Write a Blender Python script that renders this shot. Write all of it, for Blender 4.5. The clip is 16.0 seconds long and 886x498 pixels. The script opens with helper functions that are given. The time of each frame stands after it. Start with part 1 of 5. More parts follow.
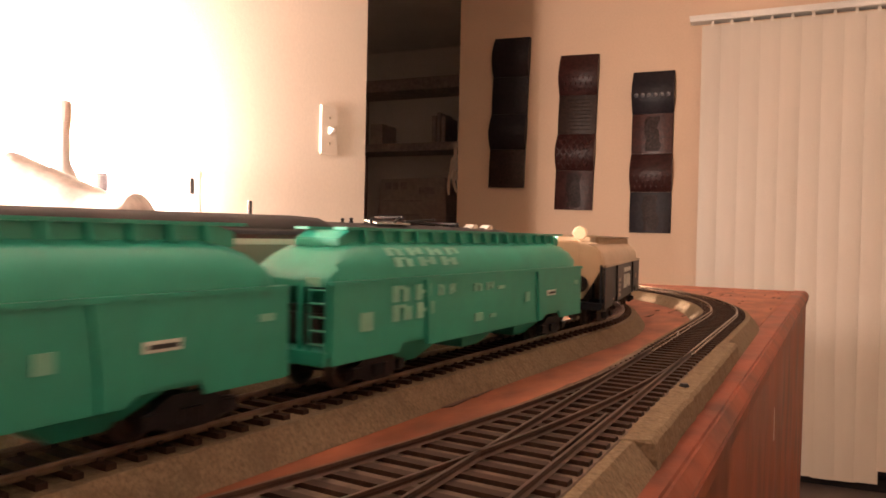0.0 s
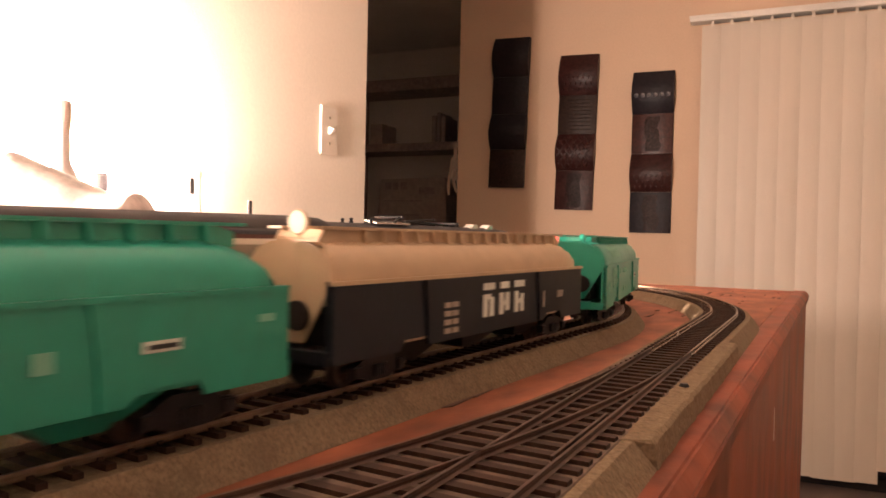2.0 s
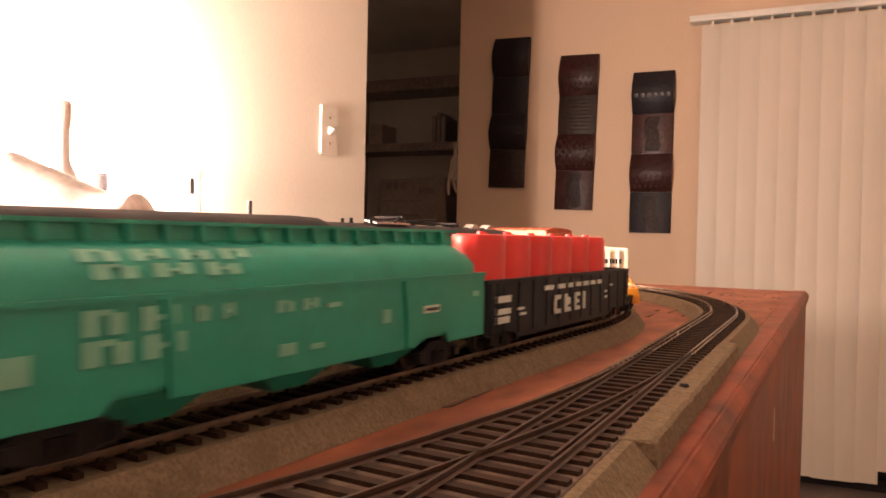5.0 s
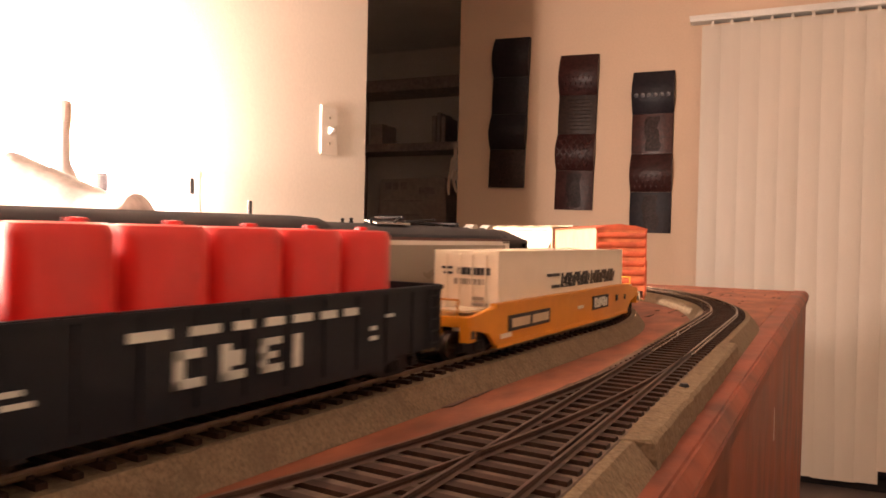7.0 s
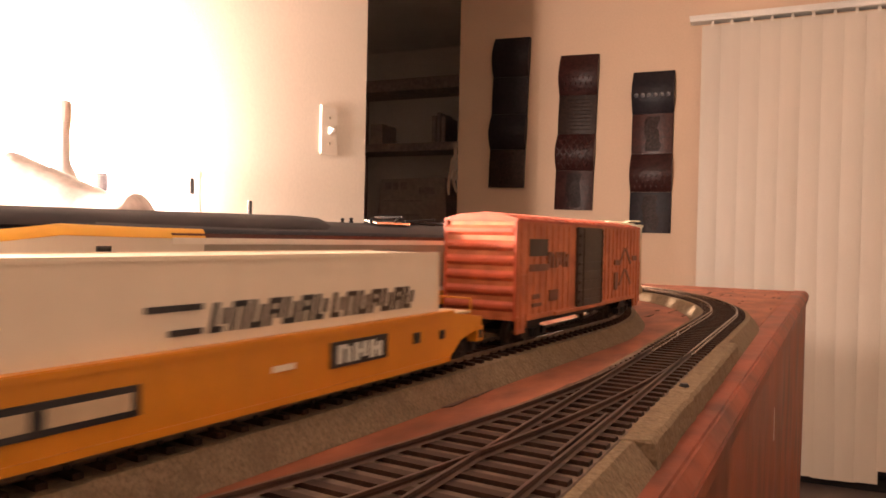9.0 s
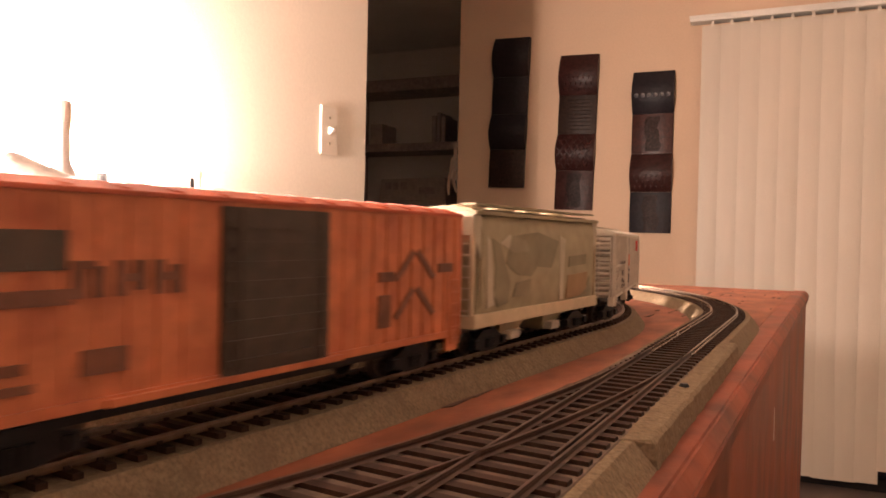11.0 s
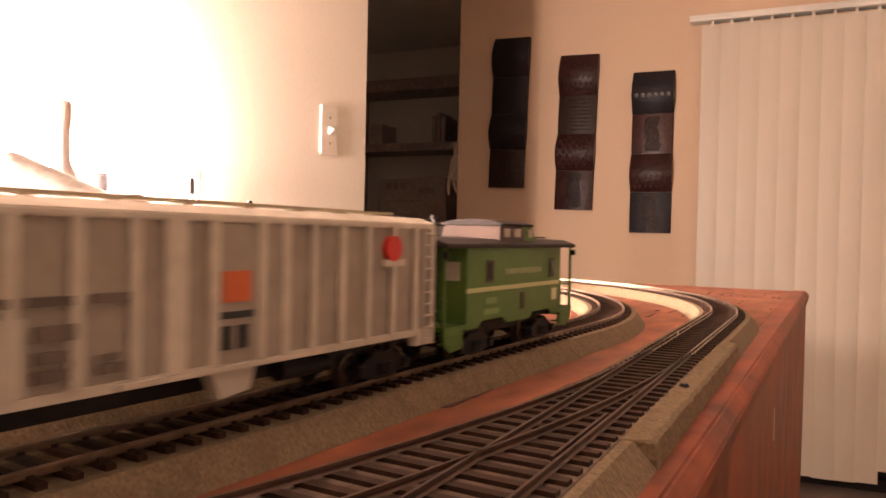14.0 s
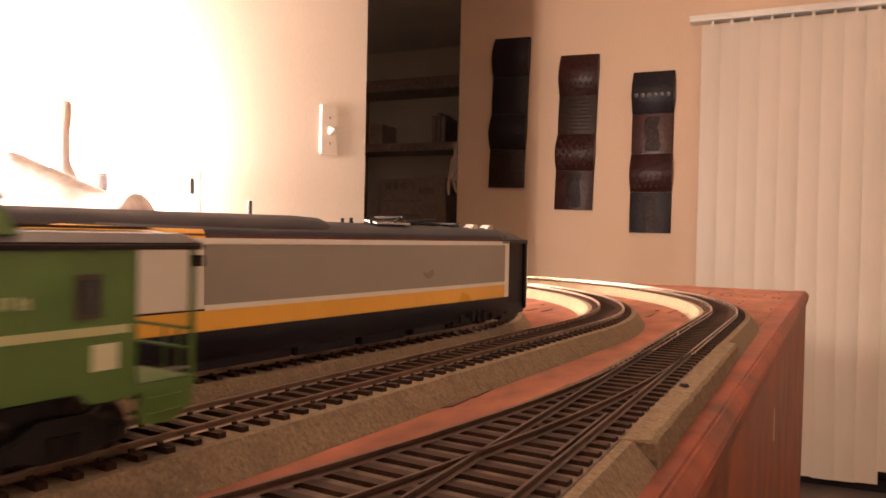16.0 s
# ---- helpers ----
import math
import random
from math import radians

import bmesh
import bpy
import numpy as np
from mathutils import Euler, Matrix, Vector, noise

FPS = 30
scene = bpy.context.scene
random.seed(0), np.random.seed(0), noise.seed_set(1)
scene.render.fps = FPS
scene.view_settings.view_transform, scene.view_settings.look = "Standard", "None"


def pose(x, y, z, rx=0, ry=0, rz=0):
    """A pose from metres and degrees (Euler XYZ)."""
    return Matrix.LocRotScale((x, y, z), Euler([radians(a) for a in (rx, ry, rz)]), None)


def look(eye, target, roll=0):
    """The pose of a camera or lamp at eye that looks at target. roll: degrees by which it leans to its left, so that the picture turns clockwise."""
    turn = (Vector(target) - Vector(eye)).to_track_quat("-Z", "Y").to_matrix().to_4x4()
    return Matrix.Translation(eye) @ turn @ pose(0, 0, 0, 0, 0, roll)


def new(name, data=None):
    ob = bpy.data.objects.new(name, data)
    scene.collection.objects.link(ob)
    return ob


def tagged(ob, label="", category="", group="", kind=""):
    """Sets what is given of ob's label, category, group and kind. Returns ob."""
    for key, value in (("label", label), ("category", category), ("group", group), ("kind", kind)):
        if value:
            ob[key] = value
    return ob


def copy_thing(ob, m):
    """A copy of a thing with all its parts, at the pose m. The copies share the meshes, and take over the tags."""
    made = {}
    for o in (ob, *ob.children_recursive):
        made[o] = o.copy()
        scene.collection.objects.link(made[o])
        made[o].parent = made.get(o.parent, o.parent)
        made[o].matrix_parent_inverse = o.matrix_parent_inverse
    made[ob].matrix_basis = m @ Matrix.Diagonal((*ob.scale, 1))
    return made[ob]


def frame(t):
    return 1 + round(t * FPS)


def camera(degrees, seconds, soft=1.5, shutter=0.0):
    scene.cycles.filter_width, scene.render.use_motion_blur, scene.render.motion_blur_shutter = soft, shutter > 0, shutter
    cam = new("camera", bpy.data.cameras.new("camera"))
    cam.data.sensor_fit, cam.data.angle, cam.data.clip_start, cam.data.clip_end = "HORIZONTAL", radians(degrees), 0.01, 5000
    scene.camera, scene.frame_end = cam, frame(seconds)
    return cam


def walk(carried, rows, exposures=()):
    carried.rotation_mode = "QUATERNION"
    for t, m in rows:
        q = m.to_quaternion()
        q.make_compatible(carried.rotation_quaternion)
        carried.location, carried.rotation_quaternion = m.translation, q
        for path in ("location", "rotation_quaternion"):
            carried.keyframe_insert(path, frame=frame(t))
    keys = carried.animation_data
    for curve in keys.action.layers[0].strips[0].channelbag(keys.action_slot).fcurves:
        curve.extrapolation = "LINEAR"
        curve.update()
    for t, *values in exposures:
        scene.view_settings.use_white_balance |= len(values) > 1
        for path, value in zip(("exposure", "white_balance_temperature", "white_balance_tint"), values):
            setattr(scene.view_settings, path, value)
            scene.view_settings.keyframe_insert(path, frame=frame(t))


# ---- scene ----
# camera: stands still beside the layout, just under the roofs of the cars
RAIL = 1.010                     # height of the rail tops over the floor
cam = camera(62.19, 16.0, soft=1.7, shutter=0.8)
EYE = Vector((0, 0, RAIL + 0.0462))
VIEW = look(EYE, EYE + Vector((0, 1, -0.01689)), 1.177)
walk(cam, [(0, VIEW), (16, VIEW)], exposures=[(0, 0.18), (16, 0.18)])

# ---- light: a night room with two bare warm bulbs close to the wall ----
world = bpy.data.worlds.new("night")
world.use_nodes = True
world.node_tree.nodes["Background"].inputs[0].default_value = (0.010, 0.012, 0.02, 1)
world.node_tree.nodes["Background"].inputs[1].default_value = 0.3
scene.world = world
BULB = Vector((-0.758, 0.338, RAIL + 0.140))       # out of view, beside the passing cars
BULB_FAR = Vector((-0.513, 1.100, RAIL + 0.150))   # behind the parked power car
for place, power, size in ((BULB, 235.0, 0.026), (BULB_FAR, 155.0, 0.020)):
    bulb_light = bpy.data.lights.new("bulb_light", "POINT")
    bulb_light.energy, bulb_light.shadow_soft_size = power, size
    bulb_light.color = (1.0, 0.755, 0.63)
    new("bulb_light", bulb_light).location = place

# ---- materials ----


def material(name, colour, rough=0.6, metal=0.0, vary=0.12, scale=40.0, bump=0.0, bump_scale=None, spec=0.5, dirt=None, dirt_scale=6.0, coat=0.0, stretch=(1, 1, 1)):
    """A surface with variation at two scales: fine grain and broad stains."""
    m = bpy.data.materials.new(name)
    m.use_nodes = True
    t = m.node_tree
    b = t.nodes["Principled BSDF"]
    b.inputs["Metallic"].default_value = metal
    b.inputs["Specular IOR Level"].default_value = spec
    b.inputs["Coat Weight"].default_value = coat
    co = t.nodes.new("ShaderNodeTexCoord")
    mp = t.nodes.new("ShaderNodeMapping")
    mp.inputs["Scale"].default_value = stretch
    t.links.new(co.outputs["Object"], mp.inputs[0])
    fine = t.nodes.new("ShaderNodeTexNoise")
    fine.inputs["Scale"].default_value, fine.inputs["Detail"].default_value = scale, 6
    t.links.new(mp.outputs[0], fine.inputs["Vector"])
    wide = t.nodes.new("ShaderNodeTexNoise")
    wide.inputs["Scale"].default_value, wide.inputs["Detail"].default_value = dirt_scale, 4
    t.links.new(mp.outputs[0], wide.inputs["Vector"])
    ramp = t.nodes.new("ShaderNodeValToRGB")
    lo = [max(0, c * (1 - vary)) for c in colour]
    hi = [min(1, c * (1 + vary)) for c in colour]
    ramp.color_ramp.elements[0].color, ramp.color_ramp.elements[0].position = (*lo, 1), 0.3
    ramp.color_ramp.elements[1].color, ramp.color_ramp.elements[1].position = (*hi, 1), 0.7
    t.links.new(fine.outputs["Fac"], ramp.inputs[0])
    mix = t.nodes.new("ShaderNodeMix")
    mix.data_type = "RGBA"
    d = dirt or [c * 0.75 for c in colour]
    mix.inputs["B"].default_value = (*d, 1)
    cut = t.nodes.new("ShaderNodeMapRange")
    cut.inputs[1].default_value, cut.inputs[2].default_value = 0.48, 0.72
    cut.inputs[4].default_value = 0.75 if dirt else 0.5
    t.links.new(wide.outputs["Fac"], cut.inputs[0])
    t.links.new(cut.outputs[0], mix.inputs["Factor"])
    t.links.new(ramp.outputs[0], mix.inputs["A"])
    t.links.new(mix.outputs["Result"], b.inputs["Base Color"])
    rr = t.nodes.new("ShaderNodeMapRange")
    rr.inputs[3].default_value, rr.inputs[4].default_value = max(0.02, rough - 0.1), min(1, rough + 0.1)
    t.links.new(wide.outputs["Fac"], rr.inputs[0])
    t.links.new(rr.outputs[0], b.inputs["Roughness"])
    if bump:
        bp = t.nodes.new("ShaderNodeBump")
        bp.inputs["Strength"].default_value = 0.6
        bp.inputs["Distance"].default_value = bump
        if bump_scale:
            bn = t.nodes.new("ShaderNodeTexNoise")
            bn.inputs["Scale"].default_value, bn.inputs["Detail"].default_value = bump_scale, 5
            t.links.new(mp.outputs[0], bn.inputs["Vector"])
            t.links.new(bn.outputs["Fac"], bp.inputs["Height"])
        else:
            t.links.new(fine.outputs["Fac"], bp.inputs["Height"])
        t.links.new(bp.outputs[0], b.inputs["Normal"])
    return m


def glowing(name, colour, strength):
    m = bpy.data.materials.new(name)
    m.use_nodes = True
    b = m.node_tree.nodes["Principled BSDF"]
    b.inputs["Emission Color"].default_value = (*colour, 1)
    b.inputs["Emission Strength"].default_value = strength
    return m


def glass(name, tint=(0.9, 0.95, 0.95)):
    m = bpy.data.materials.new(name)
    m.use_nodes = True
    b = m.node_tree.nodes["Principled BSDF"]
    b.inputs["Base Color"].default_value = (*tint, 1)
    b.inputs["Roughness"].default_value = 0.03
    b.inputs["Transmission Weight"].default_value = 1
    return m


M_WALL = material("wall_paint", (0.80, 0.72, 0.62), 0.75, vary=0.03, scale=120, bump=0.0005, bump_scale=220, dirt=(0.77, 0.69, 0.59), dirt_scale=1.3)
M_CEIL = material("ceiling_paint", (0.78, 0.74, 0.68), 0.85, vary=0.03, scale=60, bump=0.002, dirt_scale=1.0)
# darker than M_WALL so the far wall takes less of the lamps' light
M_FARWALL = material("dimmed_tan_wall_paint", (0.66, 0.475, 0.335), 0.75, vary=0.03, scale=120, bump=0.0004, bump_scale=220, dirt=(0.63, 0.45, 0.315), dirt_scale=1.3)
# wall paint made paler in the hall, standing in for veiling glare
M_HALL = material("lifted_hall_paint", (0.84, 0.78, 0.72), 0.8, vary=0.04, scale=60, bump=0.001, dirt_scale=1.0)
M_FLOOR = material("carpet", (0.16, 0.11, 0.09), 0.95, vary=0.3, scale=400, bump=0.004, dirt_scale=4)
M_TRIM = material("white_trim", (0.78, 0.74, 0.68), 0.4, vary=0.03, scale=30)
M_VANE = material("vane_pvc", (0.59, 0.51, 0.42), 0.5, vary=0.03, scale=20, bump=0.0006, bump_scale=300, dirt=(0.54, 0.46, 0.37), dirt_scale=2.0, stretch=(1, 1, 0.15))
M_CARVED = material("carved_wood", (0.032, 0.009, 0.008), 0.42, vary=0.5, scale=60, bump=0.004, bump_scale=45, dirt=(0.055, 0.019, 0.015), dirt_scale=14, spec=0.3)
M_CARVED2 = material("carved_wood_blue", (0.013, 0.010, 0.014), 0.5, vary=0.4, scale=60, bump=0.003, bump_scale=50, dirt=(0.022, 0.014, 0.016), dirt_scale=12, spec=0.3)
M_STUD = material("metal_stud", (0.45, 0.45, 0.5), 0.3, metal=1.0, vary=0.1)
M_PLATE = material("switch_plastic", (0.72, 0.64, 0.54), 0.35, vary=0.02)
M_BOARD = material("table_board", (0.225, 0.070, 0.032), 0.62, spec=0.4, vary=0.45, scale=70, bump=0.0010, bump_scale=120, dirt=(0.150, 0.040, 0.018), dirt_scale=26, stretch=(1, 0.4, 1))
M_FASCIA = material("table_side", (0.185, 0.040, 0.017), 0.46, vary=0.60, scale=45, bump=0.0010, bump_scale=70, dirt=(0.27, 0.068, 0.029), dirt_scale=30, stretch=(1, 0.6, 0.4), spec=0.3)
M_CORK = material("grey_roadbed", (0.182, 0.131, 0.082), 0.9, vary=0.24, scale=900, bump=0.0014, bump_scale=520, dirt=(0.135, 0.098, 0.064), dirt_scale=180, spec=0.15)
M_TIE = material("tie_plastic", (0.036, 0.018, 0.012), 0.55, vary=0.35, scale=300, dirt=(0.040, 0.021, 0.014), dirt_scale=60, spec=0.12)
M_RAIL = material("nickel_rail", (0.30, 0.215, 0.165), 0.34, metal=0.85, vary=0.15, scale=200, dirt=(0.13, 0.075, 0.052), dirt_scale=70)
# lighter rail copy: lamp shine on the outer curve painted in
M_RAIL_BRIGHT = material("lit_rail", (0.50, 0.41, 0.34), 0.24, metal=0.95, vary=0.1, scale=200, dirt=(0.36, 0.27, 0.21), dirt_scale=70)
# darker rail copy: the turnout's lack of light painted in
M_RAIL_DARK = material("shaded_brown_rail", (0.085, 0.046, 0.032), 0.45, metal=0.4, vary=0.25, scale=200, dirt=(0.055, 0.034, 0.026), dirt_scale=70)
M_BLACK = material("black_plastic", (0.011, 0.009, 0.010), 0.5, spec=0.25, vary=0.4, scale=200, dirt=(0.024, 0.018, 0.017), dirt_scale=60)
M_WHEEL = material("wheel_metal", (0.09, 0.072, 0.062), 0.45, metal=0.9, vary=0.3, scale=200)
M_GREEN = material("green_car_paint", (0.022, 0.285, 0.200), 0.36, vary=0.06, scale=150, dirt=(0.020, 0.240, 0.168), dirt_scale=25)
M_TAN = material("tan_roof_paint", (0.50, 0.36, 0.235), 0.4, vary=0.06, scale=150, dirt=(0.44, 0.31, 0.20), dirt_scale=25)
M_NAVY = material("dark_navy_paint", (0.008, 0.010, 0.015), 0.45, spec=0.3, vary=0.12, scale=150, dirt_scale=25)
M_WHITE = material("white_lettering", (0.66, 0.68, 0.62), 0.5, vary=0.06, scale=300)
M_PALEGREEN = material("pale_lettering", (0.20, 0.45, 0.34), 0.5, vary=0.06, scale=300)
M_RED = material("red_plastic", (0.62, 0.030, 0.026), 0.30, vary=0.06, scale=100, dirt_scale=20)
M_CREAM = material("cream_container", (0.84, 0.74, 0.60), 0.42, vary=0.03, scale=100, dirt=(0.80, 0.69, 0.54), dirt_scale=18)
M_YELLOW = material("yellow_car_paint", (0.66, 0.255, 0.018), 0.38, vary=0.06, scale=120, dirt=(0.56, 0.20, 0.016), dirt_scale=20)
M_INK = material("dark_lettering", (0.022, 0.020, 0.022), 0.5, vary=0.2, scale=300)
M_ORANGE = material("weathered_orange_paint", (0.50, 0.150, 0.062), 0.5, vary=0.2, scale=160, bump=0.0002, dirt=(0.34, 0.080, 0.036), dirt_scale=70)
M_ORANGE_END = material("weathered_red_paint", (0.46, 0.085, 0.034), 0.5, vary=0.2, scale=160, dirt=(0.25, 0.045, 0.022), dirt_scale=45)
M_FADED = material("faded_dark_lettering", (0.17, 0.060, 0.032), 0.5, vary=0.3, scale=160, dirt_scale=60)
M_RUSTDOOR = material("dark_door_paint", (0.060, 0.038, 0.026), 0.55, vary=0.25, scale=160, dirt_scale=40)
M_GREY = material("grey_car_paint", (0.34, 0.285, 0.235), 0.5, vary=0.1, scale=160, dirt=(0.26, 0.215, 0.17), dirt_scale=35)
M_GRIME = material("worn_grey_lettering", (0.13, 0.095, 0.075), 0.6, vary=0.3, scale=200)
M_RIB = material("pale_rib_paint", (0.58, 0.51, 0.43), 0.5, vary=0.12, scale=160, dirt_scale=35)
M_DUST = material("dusty_tan_paint", (0.35, 0.285, 0.18), 0.5, vary=0.15, scale=120, dirt=(0.24, 0.20, 0.125), dirt_scale=28)
M_SILL = material("sand_sill_paint", (0.58, 0.45, 0.30), 0.5, vary=0.1, scale=160, dirt_scale=35)
M_OLIVE = material("olive_spray_and_shade", (0.24, 0.20, 0.125), 0.5, vary=0.2, scale=90, dirt_scale=30)
M_GRAF_B = material("pale_spray", (0.46, 0.39, 0.29), 0.5, vary=0.15, scale=90, dirt_scale=30)
M_GRAF_C = material("rust_spray", (0.34, 0.20, 0.10), 0.5, vary=0.15, scale=90, dirt_scale=30)
M_CABOOSE = material("caboose_green_paint", (0.085, 0.165, 0.030), 0.4, vary=0.08, scale=150, dirt=(0.065, 0.13, 0.024), dirt_scale=30)
M_ROOF = material("brown_black_roof", (0.024, 0.014, 0.013), 0.5, spec=0.25, vary=0.2, scale=150, dirt_scale=30)
M_CUPOLA = material("brown_cupola_paint", (0.075, 0.040, 0.030), 0.5, vary=0.12, scale=150, dirt_scale=30)
M_CABWIN = material("pale_window", (0.55, 0.48, 0.40), 0.25, vary=0.05)
M_LOCO_GREY = material("warm_grey_livery", (0.285, 0.255, 0.215), 0.30, vary=0.02, scale=100, dirt_scale=12)
M_LOCO_YEL = material("yellow_livery", (0.80, 0.42, 0.055), 0.30, vary=0.03, scale=100, dirt_scale=12)
M_LOCO_PALE = material("pale_grey_livery", (0.74, 0.68, 0.59), 0.30, vary=0.02, scale=100, dirt_scale=12)
M_LOCO_WHITE = material("white_livery", (0.74, 0.70, 0.64), 0.3, vary=0.02)
M_LOCO_NAVY = material("navy_livery", (0.010, 0.011, 0.018), 0.36, spec=0.28, vary=0.1, dirt_scale=20)
M_LOCO_ROOF = material("dark_roof_livery", (0.030, 0.023, 0.024), 0.42, spec=0.3, vary=0.1, dirt_scale=20)
M_MAROON = material("maroon_livery", (0.085, 0.022, 0.020), 0.35, vary=0.1, dirt_scale=20)
M_GLASSY = material("dark_window", (0.010, 0.010, 0.012), 0.08, vary=0.1)
M_METAL = material("bare_metal", (0.62, 0.60, 0.56), 0.22, metal=1.0, vary=0.05)
# hall shelf and carton lightened too, brightness put into their colour
M_HALLSHELF = material("lifted_shelf_wood", (0.34, 0.27, 0.24), 0.55, vary=0.25, scale=40, dirt_scale=6)
M_BOX = material("lifted_carton", (0.46, 0.38, 0.34), 0.6, vary=0.15, scale=30, dirt_scale=6)
# cloth painted pale: the bulb's veiling glare is put into its colour
M_HEAP = material("glare_paled_cloth", (0.50, 0.45, 0.43), 0.9, vary=0.25, scale=80, bump=0.002, bump_scale=50, dirt_scale=14)
# bottle lightened in colour to imitate glare over a dark outline
M_BOTTLE = material("glare_paled_bottle", (0.62, 0.56, 0.54), 0.5, vary=0.06, scale=60)
M_BULB = glowing("lit_bulb", (1.0, 0.80, 0.56), 160.0)
M_GLASS = glass("door_glass")

# ---- mesh helpers ----


def box(bm, x0, x1, y0, y1, z0, z1):
    v = [bm.verts.new(c) for c in ((x0, y0, z0), (x1, y0, z0), (x1, y1, z0), (x0, y1, z0), (x0, y0, z1), (x1, y0, z1), (x1, y1, z1), (x0, y1, z1))]
    for f in ((3, 2, 1, 0), (4, 5, 6, 7), (0, 1, 5, 4), (1, 2, 6, 5), (2, 3, 7, 6), (3, 0, 4, 7)):
        bm.faces.new([v[i] for i in f])
    return v


def loft(bm, sections, closed=True, caps=True):
    """Skin over rings of 3D points with equal counts."""
    rings = [[bm.verts.new(p) for p in s] for s in sections]
    n = len(rings[0])
    for a, b in zip(rings, rings[1:]):
        for i in range(n if closed else n - 1):
            bm.faces.new((a[i], a[(i + 1) % n], b[(i + 1) % n], b[i]))
    if caps and closed:
        bm.faces.new(list(reversed(rings[0])))
        bm.faces.new(rings[-1])
    return rings


def prism(bm, outline, y0, y1, axis="y"):
    """An outline in (x, z) drawn out along y, or in (y, z) along x, or in (x, y) along z."""
    put = {"y": lambda p, d: (p[0], d, p[1]), "x": lambda p, d: (d, p[0], p[1]), "z": lambda p, d: (p[0], p[1], d)}[axis]
    loft(bm, [[put(p, y0) for p in outline], [put(p, y1) for p in outline]])


def rod(bm, a, b, r, n=8, r2=None):
    a, b = Vector(a), Vector(b)
    d = (b - a).normalized()
    u = d.orthogonal().normalized()
    w = d.cross(u)
    ring = lambda c, q: [c + (u * math.cos(2 * math.pi * i / n) + w * math.sin(2 * math.pi * i / n)) * q for i in range(n)]
    loft(bm, [ring(a, r), ring(b, r if r2 is None else r2)])


def lathe(bm, profile, n=16, centre=(0, 0, 0), axis="z"):
    """Turn (radius, height) pairs round an axis."""
    c = Vector(centre)
    rings = []
    for r, h in profile:
        ring = []
        for i in range(n):
            a = 2 * math.pi * i / n
            p = (r * math.cos(a), r * math.sin(a), h) if axis == "z" else (r * math.cos(a), h, r * math.sin(a))
            ring.append(c + Vector(p))
        rings.append(ring)
    loft(bm, rings)


def mesh_from(bm, name, mat, bevel=0.0, smooth=False):
    bmesh.ops.recalc_face_normals(bm, faces=bm.faces)
    if bevel:
        bmesh.ops.bevel(bm, geom=[e for e in bm.edges if len(e.link_faces) == 2 and e.calc_face_angle() > 0.5], offset=bevel, segments=2, affect="EDGES", clamp_overlap=True)
    me = bpy.data.meshes.new(name)
    bm.to_mesh(me)
    bm.free()
    me.materials.append(mat)
    if smooth:
        for f in me.polygons:
            f.use_smooth = True
        me.set_sharp_from_angle(angle=radians(38))
    return me


def part(name, bm, mat, parent=None, label="", bevel=0.0, smooth=False):
    """Links a bmesh as one mesh object under a thing or a part."""
    ob = new(name, mesh_from(bm, name, mat, bevel, smooth))
    if parent is not None:
        ob.parent = parent
    if label:
        ob["label"] = label
    return ob


def block(name, dims, mat, parent=None, label="", bevel=0.0):
    bm = bmesh.new()
    box(bm, *dims)
    return part(name, bm, mat, parent, label, bevel)


def thing(name, label, category, m, group=""):
    ob = new(name)
    ob.empty_display_size = 0.02
    ob.matrix_basis = m
    return tagged(ob, label, category, group)


# ---- the room, in its own axes: a along the picture wall, b towards it ----
ROOM = pose(0, 0, 0, 0, 0, -24)
CEIL = 2.46


def slab(name, a0, a1, b0, b1, z0, z1, mat, label):
    ob = block(name, (a0, a1, b0, b1, z0, z1), mat)
    ob.matrix_basis = ROOM
    return tagged(ob, label, "wall", kind="structure")


FAR = 3.599
slab("wall_far_left", -1.527, -0.30, FAR, FAR + 0.12, 0, CEIL, M_FARWALL, "tan painted wall with three carved hangings, darkened to balance the lamps")
slab("wall_far_head", -0.30, 1.60, FAR, FAR + 0.12, 2.03, CEIL, M_FARWALL, "tan painted wall over the sliding door, darkened to balance the lamps")
slab("wall_far_right", 1.60, 2.60, FAR, FAR + 0.12, 0, CEIL, M_FARWALL, "tan painted wall beside the sliding door, darkened to balance the lamps")
slab("wall_left", -1.077, -0.957, -2.6, 1.645, 0, CEIL, M_WALL, "beige painted wall with a light switch, brightly lit")
slab("wall_right", 2.60, 2.72, -2.6, FAR, 0, CEIL, M_WALL, "plain beige painted wall")
slab("wall_back", -1.077, 2.72, -2.72, -2.6, 0, CEIL, M_WALL, "plain beige painted wall")
slab("wall_hall_back", -3.6, -1.40, 5.0, 5.12, 0, CEIL, M_HALL, "unlit wall of the hall")
slab("wall_hall_side", -3.72, -3.6, 1.4, 5.12, 0, CEIL, M_HALL, "unlit wall of the hall")
slab("wall_hall_near", -3.6, -1.077, 1.4, 1.52, 0, CEIL, M_HALL, "unlit wall of the hall")
slab("wall_hall_return", -1.527, -1.407, FAR + 0.12, 5.0, 0, CEIL, M_HALL, "unlit wall of the hall")
tagged(slab("floor", -3.72, 2.72, -2.72, 5.12, -0.1, 0, M_FLOOR, "dark brown carpet floor"), category="floor")
tagged(slab("ceiling", -3.72, 2.72, -2.72, 5.12, CEIL, CEIL + 0.1, M_CEIL, "plain off-white ceiling"), category="ceiling")
tagged(slab("baseboard", -1.527, -0.40, FAR - 0.014, FAR - 0.001, 0, 0.09, M_TRIM, "white wooden baseboard"), category="baseboard")

